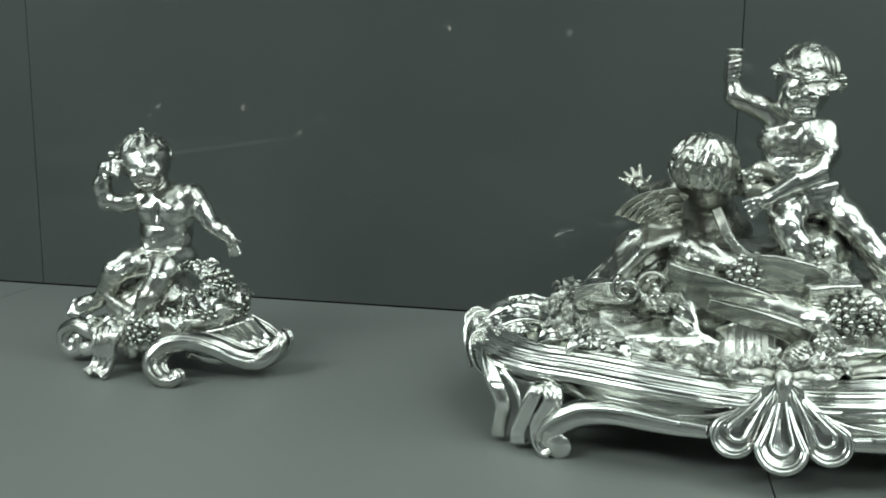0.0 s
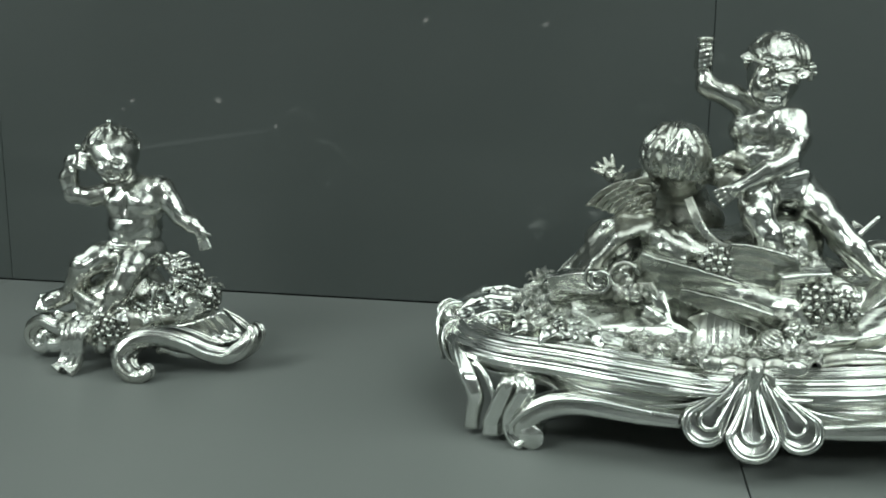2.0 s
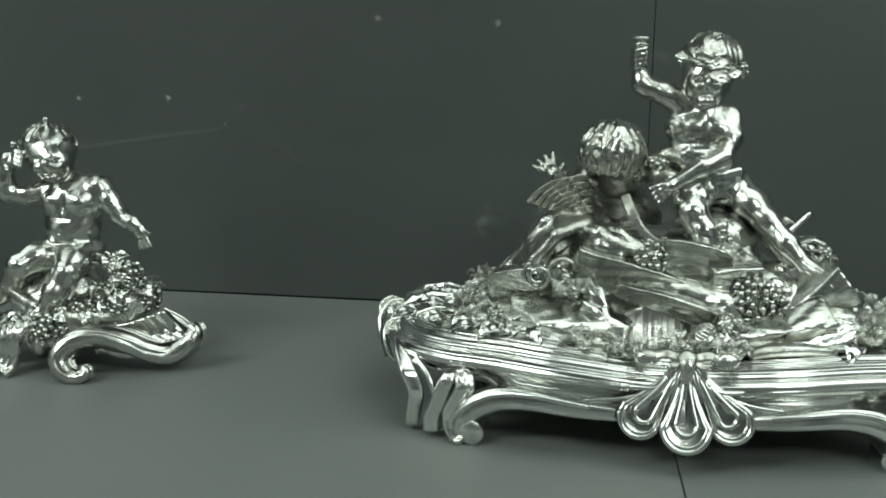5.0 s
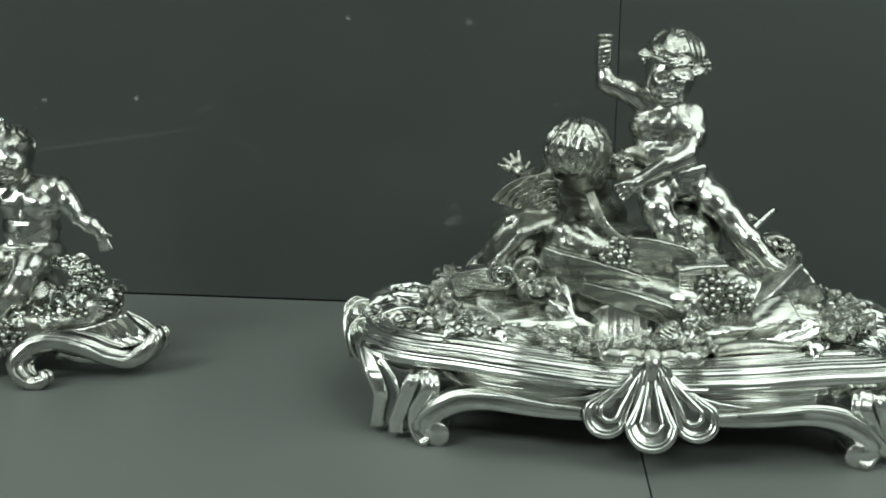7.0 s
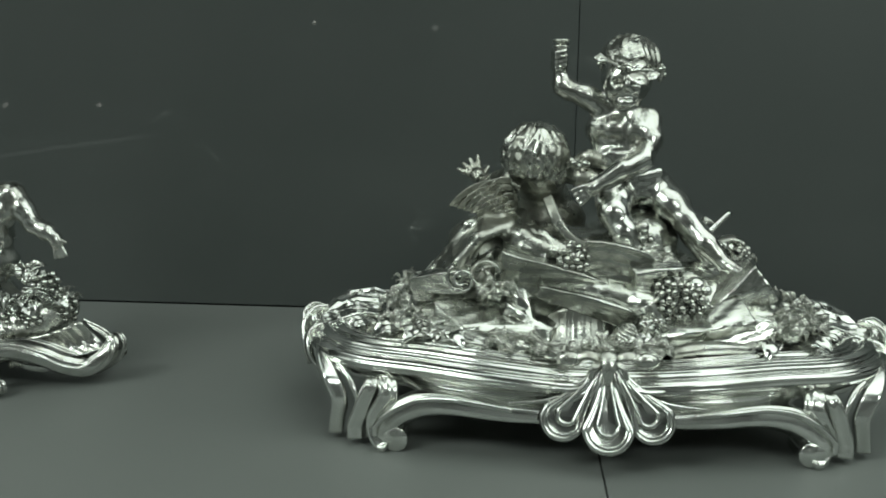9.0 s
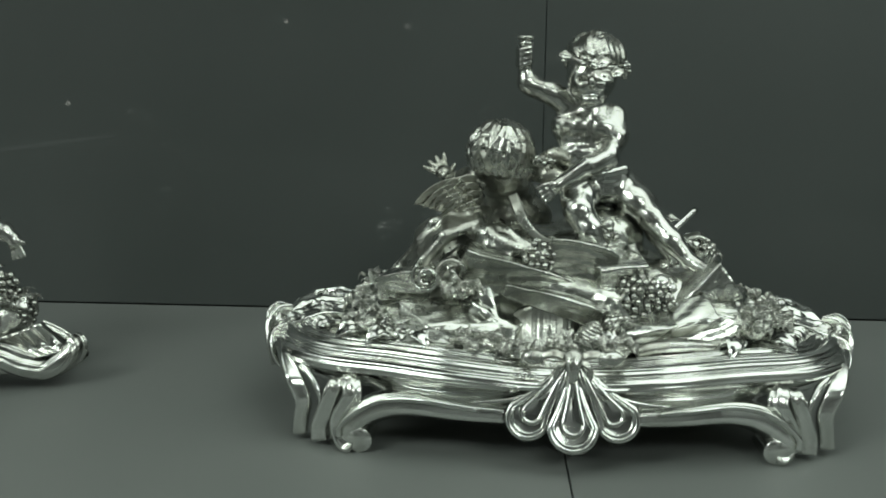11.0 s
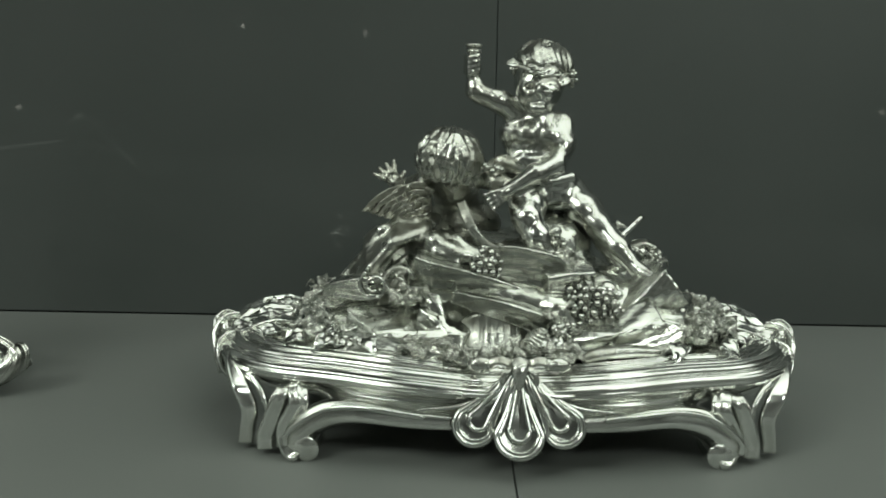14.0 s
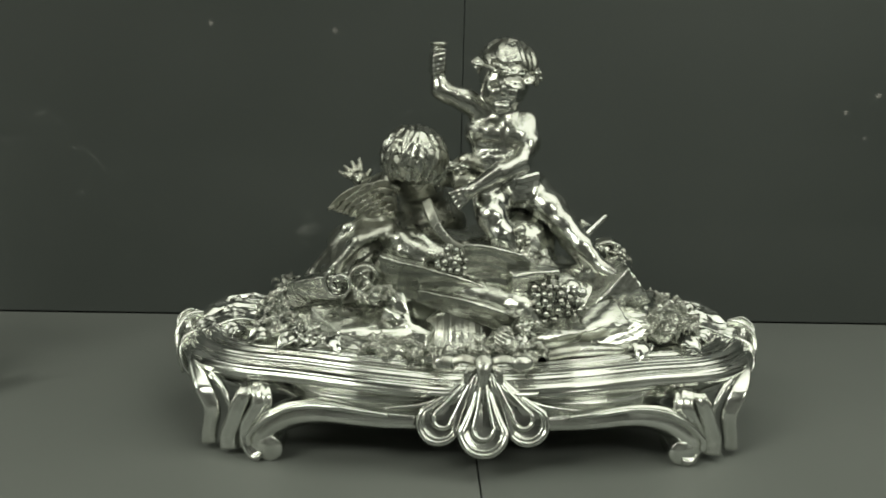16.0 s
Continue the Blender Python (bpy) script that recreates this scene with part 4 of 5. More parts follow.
for x, y, z, dx, dy, dz, L in ((-0.185, -0.545, 0.112, -0.7, -0.7, 0.2, 0.034), (-0.160, -0.552, 0.112, 0.5, -0.8, 0.2, 0.032), (-0.215, -0.535, 0.112, -0.9, -0.4, 0.2, 0.034), (0.178, -0.545, 0.112, -0.3, -0.9, 0.1, 0.036), (0.215, -0.532, 0.110, 0.6, -0.7, 0.2, 0.036),
                               (-0.165, -0.455, 0.150, -1, -0.1, -0.1, 0.040), (-0.190, -0.430, 0.140, -1, 0.1, 0.2, 0.036), (0.150, -0.385, 0.196, 0.9, -0.2, -0.3, 0.034), (0.145, -0.390, 0.190, 0.6, -0.6, 0.1, 0.030), (0.02, -0.555, 0.112, 0.9, -0.2, 0.4, 0.028)):
    leaf_at("leaf", piece, (x, y, z), (dx, dy, dz), (0, -0.5, 1), L, L * 0.66, 0.8)
part("twig", tube([(-0.2120, -0.400, 0.134), (-0.1950, -0.402, 0.158), (-0.1760, -0.405, 0.178)], 0.0018, 14, 8, lambda u: 1 - 0.4 * u), CHASED, piece, "thin silver twig leaning on the rocks")
part("flute", tube([(0.128, -0.392, 0.196), (0.166, -0.372, 0.2275)], 0.0036, 10, 12), SILVER, piece, "short plain silver pipe standing out of the leaves")
part("basket", sweep([(0.140, -0.385, 0.165), (0.150, -0.390, 0.192), (0.170, -0.392, 0.197), (0.186, -0.390, 0.178)], 0.024, 0.008, (0, 1, 0), 30, 12, None, 0.3, 5), CHASED, piece)


# ---- figures: plain soft forms ----
def locks(clay, c, r, crown, count, seed, thick=0.0042, reach=1.9, face=None, soft=0.002):
    """Strands of hair combed from the crown down over a skull."""
    rng = random.Random(seed)
    c, w = Vector(c), Vector(crown).normalized()
    e1 = w.orthogonal().normalized()
    e2 = w.cross(e1)
    for i in range(count):
        a = 2 * math.pi * (i + rng.uniform(-0.3, 0.3)) / count
        side = e1 * math.cos(a) + e2 * math.sin(a)
        if face is not None and side.dot(Vector(face)) > 0.55:
            end = reach * 0.5
        else:
            end = reach * rng.uniform(0.85, 1.08)
        pts, bend = [], rng.uniform(-0.55, 0.55)
        for k in range(7):
            t = 0.12 + (end - 0.12) * k / 6
            s = (side + (w.cross(side)) * bend * math.sin(2.2 * t)).normalized()
            d = w * math.cos(t) + s * math.sin(t)
            pts.append(c + Vector((d.x * r[0], d.y * r[1], d.z * r[2])) * rng.uniform(1.0, 1.06))
        th = thick * rng.uniform(0.75, 1.15)
        clay.chain(pts, [th * 0.7, th, th, th, th, th * 0.8, th * 0.45], soft)


def fingers(clay, wrist, ahead, side, length, r, spread=0.5, curl_to=(0, 0, 0)):
    w, a, s = Vector(wrist), Vector(ahead).normalized(), Vector(side).normalized()
    clay.lump(w + a * length * 0.45, (length * 0.42,) * 3, 0.004)
    for k in range(4):
        u = (k - 1.5) / 1.5
        b = w + a * length * 0.7 + s * length * 0.28 * u
        m = b + (a + s * spread * u * 0.6).normalized() * length * 0.45
        e = m + (a + s * spread * u * 0.6 + Vector(curl_to)).normalized() * length * 0.35
        clay.chain([b, m, e], (r, r * 0.9, r * 0.7), 0.0015)
    t = w + a * length * 0.3 + s * length * 0.35
    clay.chain([t, t + (a * 0.6 + s).normalized() * length * 0.45], (r, r * 0.8), 0.0015)


sat = Clay((-0.075, -0.515, 0.145), (0.205, -0.335, 0.455), 0.0016)
sat.lump((0.032, -0.404, 0.388), (0.0290, 0.033, 0.036), 0.006)
sat.lump((0.026, -0.424, 0.378), (0.022, 0.017, 0.026), 0.006)
sat.lump((0.020, -0.436, 0.372), (0.0075, 0.006, 0.006), 0.004).lump((0.038, -0.434, 0.373), (0.007, 0.006, 0.006), 0.004)
sat.lump((0.029, -0.443, 0.377), (0.0045, 0.006, 0.007), 0.003).lump((0.028, -0.436, 0.358), (0.010, 0.008, 0.006), 0.004)
sat.limb((0.031, -0.402, 0.360), (0.033, -0.396, 0.336), 0.015, 0.017)
sat.lump((0.030, -0.396, 0.326), (0.043, 0.027, 0.028), 0.010)
sat.lump((0.020, -0.414, 0.326), (0.016, 0.012, 0.013), 0.006).lump((0.047, -0.414, 0.325), (0.015, 0.012, 0.013), 0.006)
sat.lump((0.028, -0.398, 0.292), (0.036, 0.028, 0.032), 0.010)
sat.lump((0.032, -0.414, 0.288), (0.020, 0.012, 0.016), 0.006)
sat.lump((0.050, -0.396, 0.260), (0.036, 0.030, 0.024), 0.010)
sat.chain([(0.059, -0.400, 0.338), (0.061, -0.414, 0.316), (0.051, -0.432, 0.294)], (0.0150, 0.0135, 0.0110), 0.006)
sat.chain([(0.051, -0.432, 0.294), (0.027, -0.448, 0.284), (0.000, -0.456, 0.268)], (0.0120, 0.0115, 0.0080), 0.005)
fingers(sat, (0.000, -0.456, 0.268), (-0.8, -0.2, -0.5), (0.5, -0.1, -0.9), 0.020, 0.0030, 0.4)
sat.chain([(0.008, -0.398, 0.350), (-0.012, -0.402, 0.363), (-0.034, -0.406, 0.371)], (0.0150, 0.0130, 0.0110), 0.006)
sat.chain([(-0.034, -0.406, 0.371), (-0.0415, -0.408, 0.376), (-0.0450, -0.408, 0.394)], (0.0112, 0.0105, 0.0072), 0.005)
sat.lump((-0.045, -0.408, 0.401), (0.010, 0.010, 0.010), 0.004)
for k in range(4):
    sat.chain([(-0.0530, -0.410, 0.397 + 0.0055 * k), (-0.0490, -0.4185, 0.3955 + 0.0055 * k), (-0.0390, -0.4175, 0.3985 + 0.0055 * k)], (0.0029, 0.0031, 0.0026), 0.0010)
sat.chain([(0.030, -0.408, 0.258), (0.020, -0.440, 0.246), (0.018, -0.458, 0.236)], (0.022, 0.020, 0.0165), 0.008)
sat.chain([(0.018, -0.458, 0.236), (0.030, -0.468, 0.214), (0.043, -0.472, 0.194)], (0.0165, 0.0150, 0.0095), 0.006)
sat.chain([(0.043, -0.472, 0.192), (0.052, -0.486, 0.186)], (0.0095, 0.0065), 0.005)
sat.chain([(0.066, -0.400, 0.258), (0.086, -0.416, 0.242), (0.102, -0.430, 0.225)], (0.0200, 0.0175, 0.0140), 0.008)
sat.chain([(0.102, -0.430, 0.225), (0.123, -0.448, 0.202), (0.142, -0.462, 0.181)], (0.0138, 0.0126, 0.0082), 0.006)
sat.chain([(0.144, -0.462, 0.180), (0.160, -0.478, 0.172), (0.168, -0.486, 0.169)], (0.0092, 0.0085, 0.0060), 0.005)
for k in range(5):
    sat.limb((0.158 + 0.004 * k, -0.484 - 0.001 * k, 0.175 - 0.002 * k), (0.166 + 0.004 * k, -0.492, 0.170 - 0.002 * k), 0.0028, 0.0022, 0.0012)
sat.chain([(0.076, -0.392, 0.262), (0.098, -0.395, 0.238), (0.115, -0.415, 0.205), (0.132, -0.435, 0.178)], (0.016, 0.015, 0.013, 0.009), 0.006)
for k in range(4):
    sat.chain([(0.012, -0.420, 0.268 - 0.004 * k), (0.045, -0.430, 0.274 - 0.007 * k), (0.072, -0.414, 0.278 - 0.009 * k), (0.082, -0.392, 0.270 - 0.009 * k)], (0.004, 0.005, 0.005, 0.004), 0.003)
sat.dent((0.018, -0.4395, 0.381), (0.0055, 0.006, 0.003), 0.003).dent((0.037, -0.4385, 0.381), (0.0055, 0.006, 0.003), 0.003).dent((0.028, -0.445, 0.3635), (0.007, 0.006, 0.0018), 0.002)
for z, w in ((0.303, 0.022), (0.279, 0.020)):
    sat.dent((0.030, -0.4275, z), (w, 0.0045, 0.0022), 0.003)
sat.dent((0.031, -0.428, 0.291), (0.0022, 0.004, 0.0022), 0.002)
sat.dent((0.032, -0.427, 0.326), (0.0022, 0.005, 0.012), 0.004)
for x, z, w in ((0.014, 0.309, 0.010), (0.048, 0.308, 0.010), (0.013, 0.316, 0.007), (0.050, 0.315, 0.007), (0.022, 0.270, 0.012)):
    sat.dent((x, -0.4245, z), (w, 0.0050, 0.0020), 0.003)
for x, z in ((0.014, 0.297), (0.046, 0.297)):
    sat.lump((x, -0.418, z), (0.010, 0.007, 0.007), 0.003)
sat.rough(0.0009, 110, 4)
sat.combed((0.0345, -0.402, 0.398), (0.0325, 0.0365, 0.0350), (0.25, 0.35, 1), 18, 0.0030, 0.75, 1.62, 3)
locks(sat, (0.0345, -0.402, 0.397), (0.0324, 0.0356, 0.0346), (0.30, 0.40, 0.9), 27, 21, 0.0036, 1.75, (-0.1, -1, 0), 0.0007)
matted(part("figure", sat.mesh(3), FIGURE, piece, "polished silver statue raising a cup, plain soft form"), HAIR, (0.0345, -0.402, 0.398), (0.0325, 0.0365, 0.0350), (0.25, 0.35, 1), 1.62)
part("cup", joined(*[tube([(-0.0445 + r * math.cos(t * math.pi / 8), -0.409 + r * math.sin(t * math.pi / 8), z) for t in range(17)], 0.0021, 34, 7) for r, z in ((0.0050, 0.404), (0.0056, 0.409), (0.0058, 0.414), (0.0066, 0.420), (0.0078, 0.4265))],
                  tube([(-0.0445, -0.409, 0.400), (-0.0445, -0.409, 0.424)], 0.0062, 8, 14)), CHASED, piece, "ribbed silver cup held up")
# the wreath
for x, y, z, dx, dy, dz, L in ((0.006, -0.434, 0.404, -1, -0.2, 0.25, 0.016), (0.004, -0.432, 0.402, -0.8, -0.2, -0.1, 0.010), (0.028, -0.440, 0.393, 1, -0.25, 0.45, 0.024), (0.029, -0.446, 0.386, 1, -0.2, -0.25, 0.026), (0.046, -0.444, 0.383, 0.8, -0.1, 0.35, 0.020)):
    leaf_at("leaf", piece, (x, y, z), (dx, dy, dz), (0, -1, 0.5), L, L * 0.62, 0.35, 2, CHASED)
part("wreath_stem", tube([(0.000, -0.422, 0.405), (0.008, -0.436, 0.403), (0.018, -0.442, 0.399), (0.034, -0.444, 0.395), (0.052, -0.438, 0.394), (0.064, -0.424, 0.396)], 0.0016, 40, 8), CHASED, piece, "thin silver stem of the wreath")
for berries, at in ((3, (0.0215, -0.445, 0.3985)), (5, (0.0675, -0.427, 0.391))):
    grapes(piece, at, (0.005, 0.003, 0.005) if berries == 3 else (0.004, 0.005, 0.009), berries, 0.0034, 7 + berries)

boy = Clay((-0.185, -0.475, 0.175), (0.035, -0.24, 0.345), 0.0016)
boy.lump((-0.0685, -0.408, 0.294), (0.0330, 0.0325, 0.0335), 0.006)
boy.lump((-0.066, -0.388, 0.262), (0.032, 0.030, 0.022), 0.010)
boy.lump((-0.060, -0.355, 0.240), (0.034, 0.036, 0.030), 0.010)
boy.lump((-0.048, -0.360, 0.214), (0.042, 0.036, 0.028), 0.010)
boy.chain([(-0.094, -0.380, 0.268), (-0.112, -0.345, 0.258), (-0.128, -0.310, 0.252)], (0.0150, 0.0125, 0.0105), 0.006)
boy.chain([(-0.128, -0.310, 0.248), (-0.138, -0.288, 0.253)], (0.0105, 0.0085), 0.005)
fingers(boy, (-0.137, -0.288, 0.250), (-0.55, 0.3, 0.65), (0.8, 0.2, 0.5), 0.024, 0.0034, 0.9)
boy.chain([(-0.036, -0.400, 0.276), (-0.016, -0.420, 0.272), (0.004, -0.430, 0.268)], (0.0130, 0.0110, 0.0080), 0.006)
boy.chain([(-0.030, -0.408, 0.284), (-0.010, -0.415, 0.294), (0.012, -0.412, 0.288), (0.022, -0.412, 0.280)], (0.0070, 0.0085, 0.0085, 0.0060), 0.005)
boy.lump((-0.098, -0.404, 0.266), (0.012, 0.012, 0.012), 0.004)
boy.rough(0.0009, 110, 6)
boy.combed((-0.0710, -0.410, 0.2955), (0.0365, 0.0350, 0.0360), (0.08, 0.15, 0.98), 20, 0.0040, 0.65, 2.45, 5)
locks(boy, (-0.0710, -0.410, 0.2945), (0.0372, 0.0352, 0.0366), (0.10, 0.22, 0.97), 44, 12, 0.0034, 2.40, None, 0.0007)
# The DULL body has the shade under the head put into its colour.
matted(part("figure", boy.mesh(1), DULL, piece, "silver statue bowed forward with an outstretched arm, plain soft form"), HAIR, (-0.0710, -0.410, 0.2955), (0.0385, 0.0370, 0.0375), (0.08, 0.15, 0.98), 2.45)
part("sash", sweep([(-0.056, -0.444, 0.250), (-0.050, -0.456, 0.236), (-0.040, -0.463, 0.218), (-0.024, -0.468, 0.205), (-0.004, -0.470, 0.2015)], 0.0125, 0.006, (0.8, 0.1, 0.55), 36, 20, lambda u: max(0.10, 0.55 + 0.55 * math.sin(math.pi * (0.25 + 0.6 * u)) - 0.80 * u ** 2), 0.25, 3), CLOTH, piece, "tapering end of a silver sash")

wing = []
for row, (count, near, far) in enumerate(((8, 0.0, 1.0), (6, -0.05, 0.62), (5, -0.1, 0.36))):
    for k in range(count):
        u = k / (count - 1)
        a = Vector((-0.098 + 0.006 * u, -0.424 - 0.003 * row, 0.262 - 0.034 * u))
        e = Vector((-0.170, -0.430, 0.2355)).lerp(Vector((-0.118, -0.434, 0.222)), u ** 0.85)
        m = a.lerp(e, 0.5) + Vector((0, -0.004, 0.007 * (1 - u)))
        if row:
            e = a.lerp(e, far)
            m = a.lerp(e, 0.5) + Vector((0, -0.004, 0.005 * (1 - u)))
        e = e + Vector((0, -0.003 * row, 0))
        wing.append(sweep([a, m, e], 0.0200, 0.0028, (0.30, -0.35, 0.9), 16, 12, lambda s: 0.85 + 0.25 * math.sin(math.pi * s) - 0.75 * s ** 5))
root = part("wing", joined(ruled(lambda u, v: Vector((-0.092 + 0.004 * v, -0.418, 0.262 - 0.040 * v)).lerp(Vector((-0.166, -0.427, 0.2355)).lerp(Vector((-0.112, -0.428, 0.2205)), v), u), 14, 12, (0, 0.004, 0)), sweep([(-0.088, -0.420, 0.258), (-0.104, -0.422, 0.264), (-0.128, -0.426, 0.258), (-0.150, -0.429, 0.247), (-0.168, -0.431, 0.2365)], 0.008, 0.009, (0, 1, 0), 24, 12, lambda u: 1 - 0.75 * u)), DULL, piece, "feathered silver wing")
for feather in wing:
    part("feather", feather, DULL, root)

# ---- the small figure group ----
KX, KY = -0.755, -0.40
group = thing("silver_figure_group", (KX, KY, 0), "small silver seated figure with grapes on a scrolled rococo base", "statuette")

kb = Clay((-0.905, -0.475, 0.004), (-0.60, -0.29, 0.155), 0.0022)
kb.lump((-0.775, -0.395, 0.040), (0.085, 0.060, 0.022), 0.012)
kb.lump((-0.755, -0.385, 0.066), (0.090, 0.055, 0.022), 0.012)
kb.lump((-0.706, -0.380, 0.082), (0.044, 0.042, 0.028), 0.012)
kb.lump((-0.790, -0.370, 0.095), (0.045, 0.040, 0.035), 0.012)
kb.lump((-0.850, -0.410, 0.046), (0.030, 0.035, 0.020), 0.010)
kb.lump((-0.805, -0.390, 0.080), (0.040, 0.040, 0.034), 0.012)
for k in range(5):
    kb.chain([(-0.84 + 0.005 * k, -0.425 - 0.004 * k, 0.096 - 0.011 * k), (-0.80, -0.440 - 0.003 * k, 0.082 - 0.010 * k), (-0.76 + 0.004 * k, -0.438, 0.078 - 0.008 * k)], (0.005, 0.006, 0.005), 0.003)
kb.rough(0.0028, 75, 9)
kbase = part("base", kb.mesh(3), CHASED, group, "rocky silver base with cloth folds")


def kscroll(name, pts, w, th, side, taper=None, n=60, groove=0.32, ridges=4):
    part(name, sweep(pts, w, th, side, n, 64, taper, groove, ridges), FIGURE, group)


# the big front S-scroll with its curled ends
kscroll("scroll_foot", [(-0.7145, -0.484, 0.0150), (-0.7110, -0.485, 0.0190), (-0.7060, -0.486, 0.0160), (-0.7065, -0.487, 0.0105), (-0.7150, -0.487, 0.0070), (-0.7285, -0.486, 0.0095), (-0.7390, -0.483, 0.019), (-0.7420, -0.478, 0.031), (-0.7340, -0.470, 0.044), (-0.716, -0.462, 0.0515),
                        (-0.692, -0.453, 0.051), (-0.668, -0.444, 0.043), (-0.647, -0.434, 0.031), (-0.628, -0.424, 0.024), (-0.611, -0.415, 0.028), (-0.599, -0.408, 0.039), (-0.597, -0.403, 0.050), (-0.603, -0.402, 0.054)], 0.036, 0.022, (0.3, 1, 0), lambda u: 0.26 + 0.74 * min(1, max(0, u - 0.02) * 2.6) - 0.30 * max(0, (u - 0.85) * 6), 140, 0.24, 6)
kscroll("cloth_fall", [(-0.808, -0.448, 0.064), (-0.808, -0.464, 0.061), (-0.810, -0.474, 0.047), (-0.812, -0.474, 0.028), (-0.816, -0.479, 0.013), (-0.822, -0.486, 0.0060)], 0.032, 0.015, (1, 0.15, 0), lambda u: 0.85 + 0.16 * math.cos(5 * u), 70, 0.20, 3)
kscroll("cloth_fall", [(-0.828, -0.446, 0.058), (-0.829, -0.460, 0.055), (-0.828, -0.469, 0.043), (-0.830, -0.470, 0.026), (-0.832, -0.477, 0.013), (-0.838, -0.485, 0.0065)], 0.024, 0.013, (1, -0.1, 0), lambda u: 0.80 + 0.22 * math.cos(4.4 * u), 70, 0.20, 2)
kscroll("scroll_foot", [(-0.840, -0.430, 0.042), (-0.866, -0.425, 0.046), (-0.890, -0.420, 0.052), (-0.910, -0.418, 0.042), (-0.913, -0.418, 0.026), (-0.900, -0.420, 0.015), (-0.885, -0.422, 0.021), (-0.886, -0.424, 0.034), (-0.896, -0.424, 0.034)], 0.032, 0.019, (0.2, 1, 0), lambda u: 1 - 0.4 * u, 80)
kscroll("scroll_foot", [(-0.680, -0.330, 0.050), (-0.655, -0.322, 0.034), (-0.636, -0.318, 0.012), (-0.628, -0.320, 0.0075)], 0.024, 0.014, (0.2, 1, 0))
kscroll("scroll_foot", [(-0.830, -0.335, 0.050), (-0.850, -0.325, 0.034), (-0.862, -0.320, 0.014), (-0.870, -0.320, 0.0075)], 0.024, 0.014, (0.2, 1, 0))
kscroll("scroll_bracket", [(-0.652, -0.436, 0.030), (-0.670, -0.440, 0.026), (-0.688, -0.446, 0.030), (-0.702, -0.450, 0.034), (-0.710, -0.452, 0.028)], 0.016, 0.010, (0.3, 1, 0), lambda u: 0.6 + 0.5 * math.sin(math.pi * u))
kscroll("scroll_bracket", [(-0.842, -0.445, 0.040), (-0.856, -0.446, 0.028), (-0.868, -0.444, 0.026)], 0.016, 0.014, (0.3, 1, 0), lambda u: 0.7 + 0.4 * u)
part("scroll_boss", ball((-0.7125, -0.485, 0.0140), (0.0055, 0.013, 0.0055), 3), SILVER, group)
part("scroll_boss", ball((-0.893, -0.422, 0.031), (0.009, 0.018, 0.009), 3), SILVER, group)
def skirt(u, v):
    top = Vector((-0.752, -0.432, 0.060)).lerp(Vector((-0.634, -0.418, 0.078)), u) + Vector((0, 0, -0.010 * math.sin(math.pi * u)))
    low = Vector((-0.742, -0.452, 0.046)).lerp(Vector((-0.600, -0.412, 0.046)), u) + Vector((0.016 * math.sin(math.pi * u), -0.010 * math.sin(math.pi * u), -0.008 * math.sin(math.pi * u)))
    p = top.lerp(low, v) + Vector((0, 0.008, -0.008)) * math.sin(math.pi * v)
    flute = max(0.0, u - 0.55) / 0.45
    return p + Vector((-0.3, -1, 0.5)) * (0.0020 * flute ** 0.5 * abs(math.sin(4.0 * math.pi * flute)))


part("fluted_flare", ruled(skirt, 70, 16, (0, 0.010, 0)), FIGURE, group, "smooth silver skirt running into a fluted fan")

kid = Clay((-0.935, -0.475, 0.045), (-0.645, -0.305, 0.345), 0.0016)
kid.lump((-0.806, -0.372, 0.276), (0.0340, 0.034, 0.0335), 0.006)
kid.lump((-0.792, -0.392, 0.263), (0.025, 0.019, 0.024), 0.006)
kid.lump((-0.800, -0.409, 0.258), (0.008, 0.006, 0.007), 0.004).lump((-0.780, -0.405, 0.259), (0.008, 0.006, 0.007), 0.004)
kid.lump((-0.789, -0.413, 0.264), (0.005, 0.006, 0.007), 0.003).lump((-0.787, -0.405, 0.246), (0.010, 0.008, 0.006), 0.004)
kid.limb((-0.795, -0.368, 0.248), (-0.782, -0.366, 0.228), 0.017, 0.019).limb((-0.790, -0.364, 0.232), (-0.744, -0.364, 0.230), 0.017, 0.017)
kid.lump((-0.778, -0.366, 0.212), (0.046, 0.030, 0.028), 0.010)
kid.lump((-0.795, -0.386, 0.210), (0.017, 0.012, 0.014), 0.006).lump((-0.762, -0.386, 0.211), (0.017, 0.012, 0.014), 0.006)
kid.lump((-0.780, -0.370, 0.180), (0.038, 0.031, 0.032), 0.010)
kid.lump((-0.782, -0.388, 0.170), (0.023, 0.014, 0.018), 0.006)
kid.lump((-0.782, -0.368, 0.142), (0.044, 0.035, 0.028), 0.010)
kid.chain([(-0.740, -0.366, 0.231), (-0.725, -0.370, 0.212), (-0.710, -0.374, 0.194)], (0.0160, 0.0140, 0.0115), 0.006)
kid.chain([(-0.710, -0.374, 0.194), (-0.692, -0.378, 0.186), (-0.679, -0.380, 0.178)], (0.0115, 0.0110, 0.0078), 0.005)
fingers(kid, (-0.680, -0.380, 0.179), (0.30, -0.1, -0.9), (0.9, -0.1, 0.2), 0.018, 0.0029, 0.4)
kid.chain([(-0.814, -0.370, 0.224), (-0.834, -0.382, 0.219), (-0.857, -0.390, 0.222)], (0.0155, 0.0130, 0.0115), 0.006)
kid.chain([(-0.857, -0.390, 0.222), (-0.861, -0.392, 0.244), (-0.852, -0.394, 0.264)], (0.0120, 0.0120, 0.0090), 0.005)
kid.lump((-0.851, -0.394, 0.268), (0.013, 0.012, 0.010), 0.004)
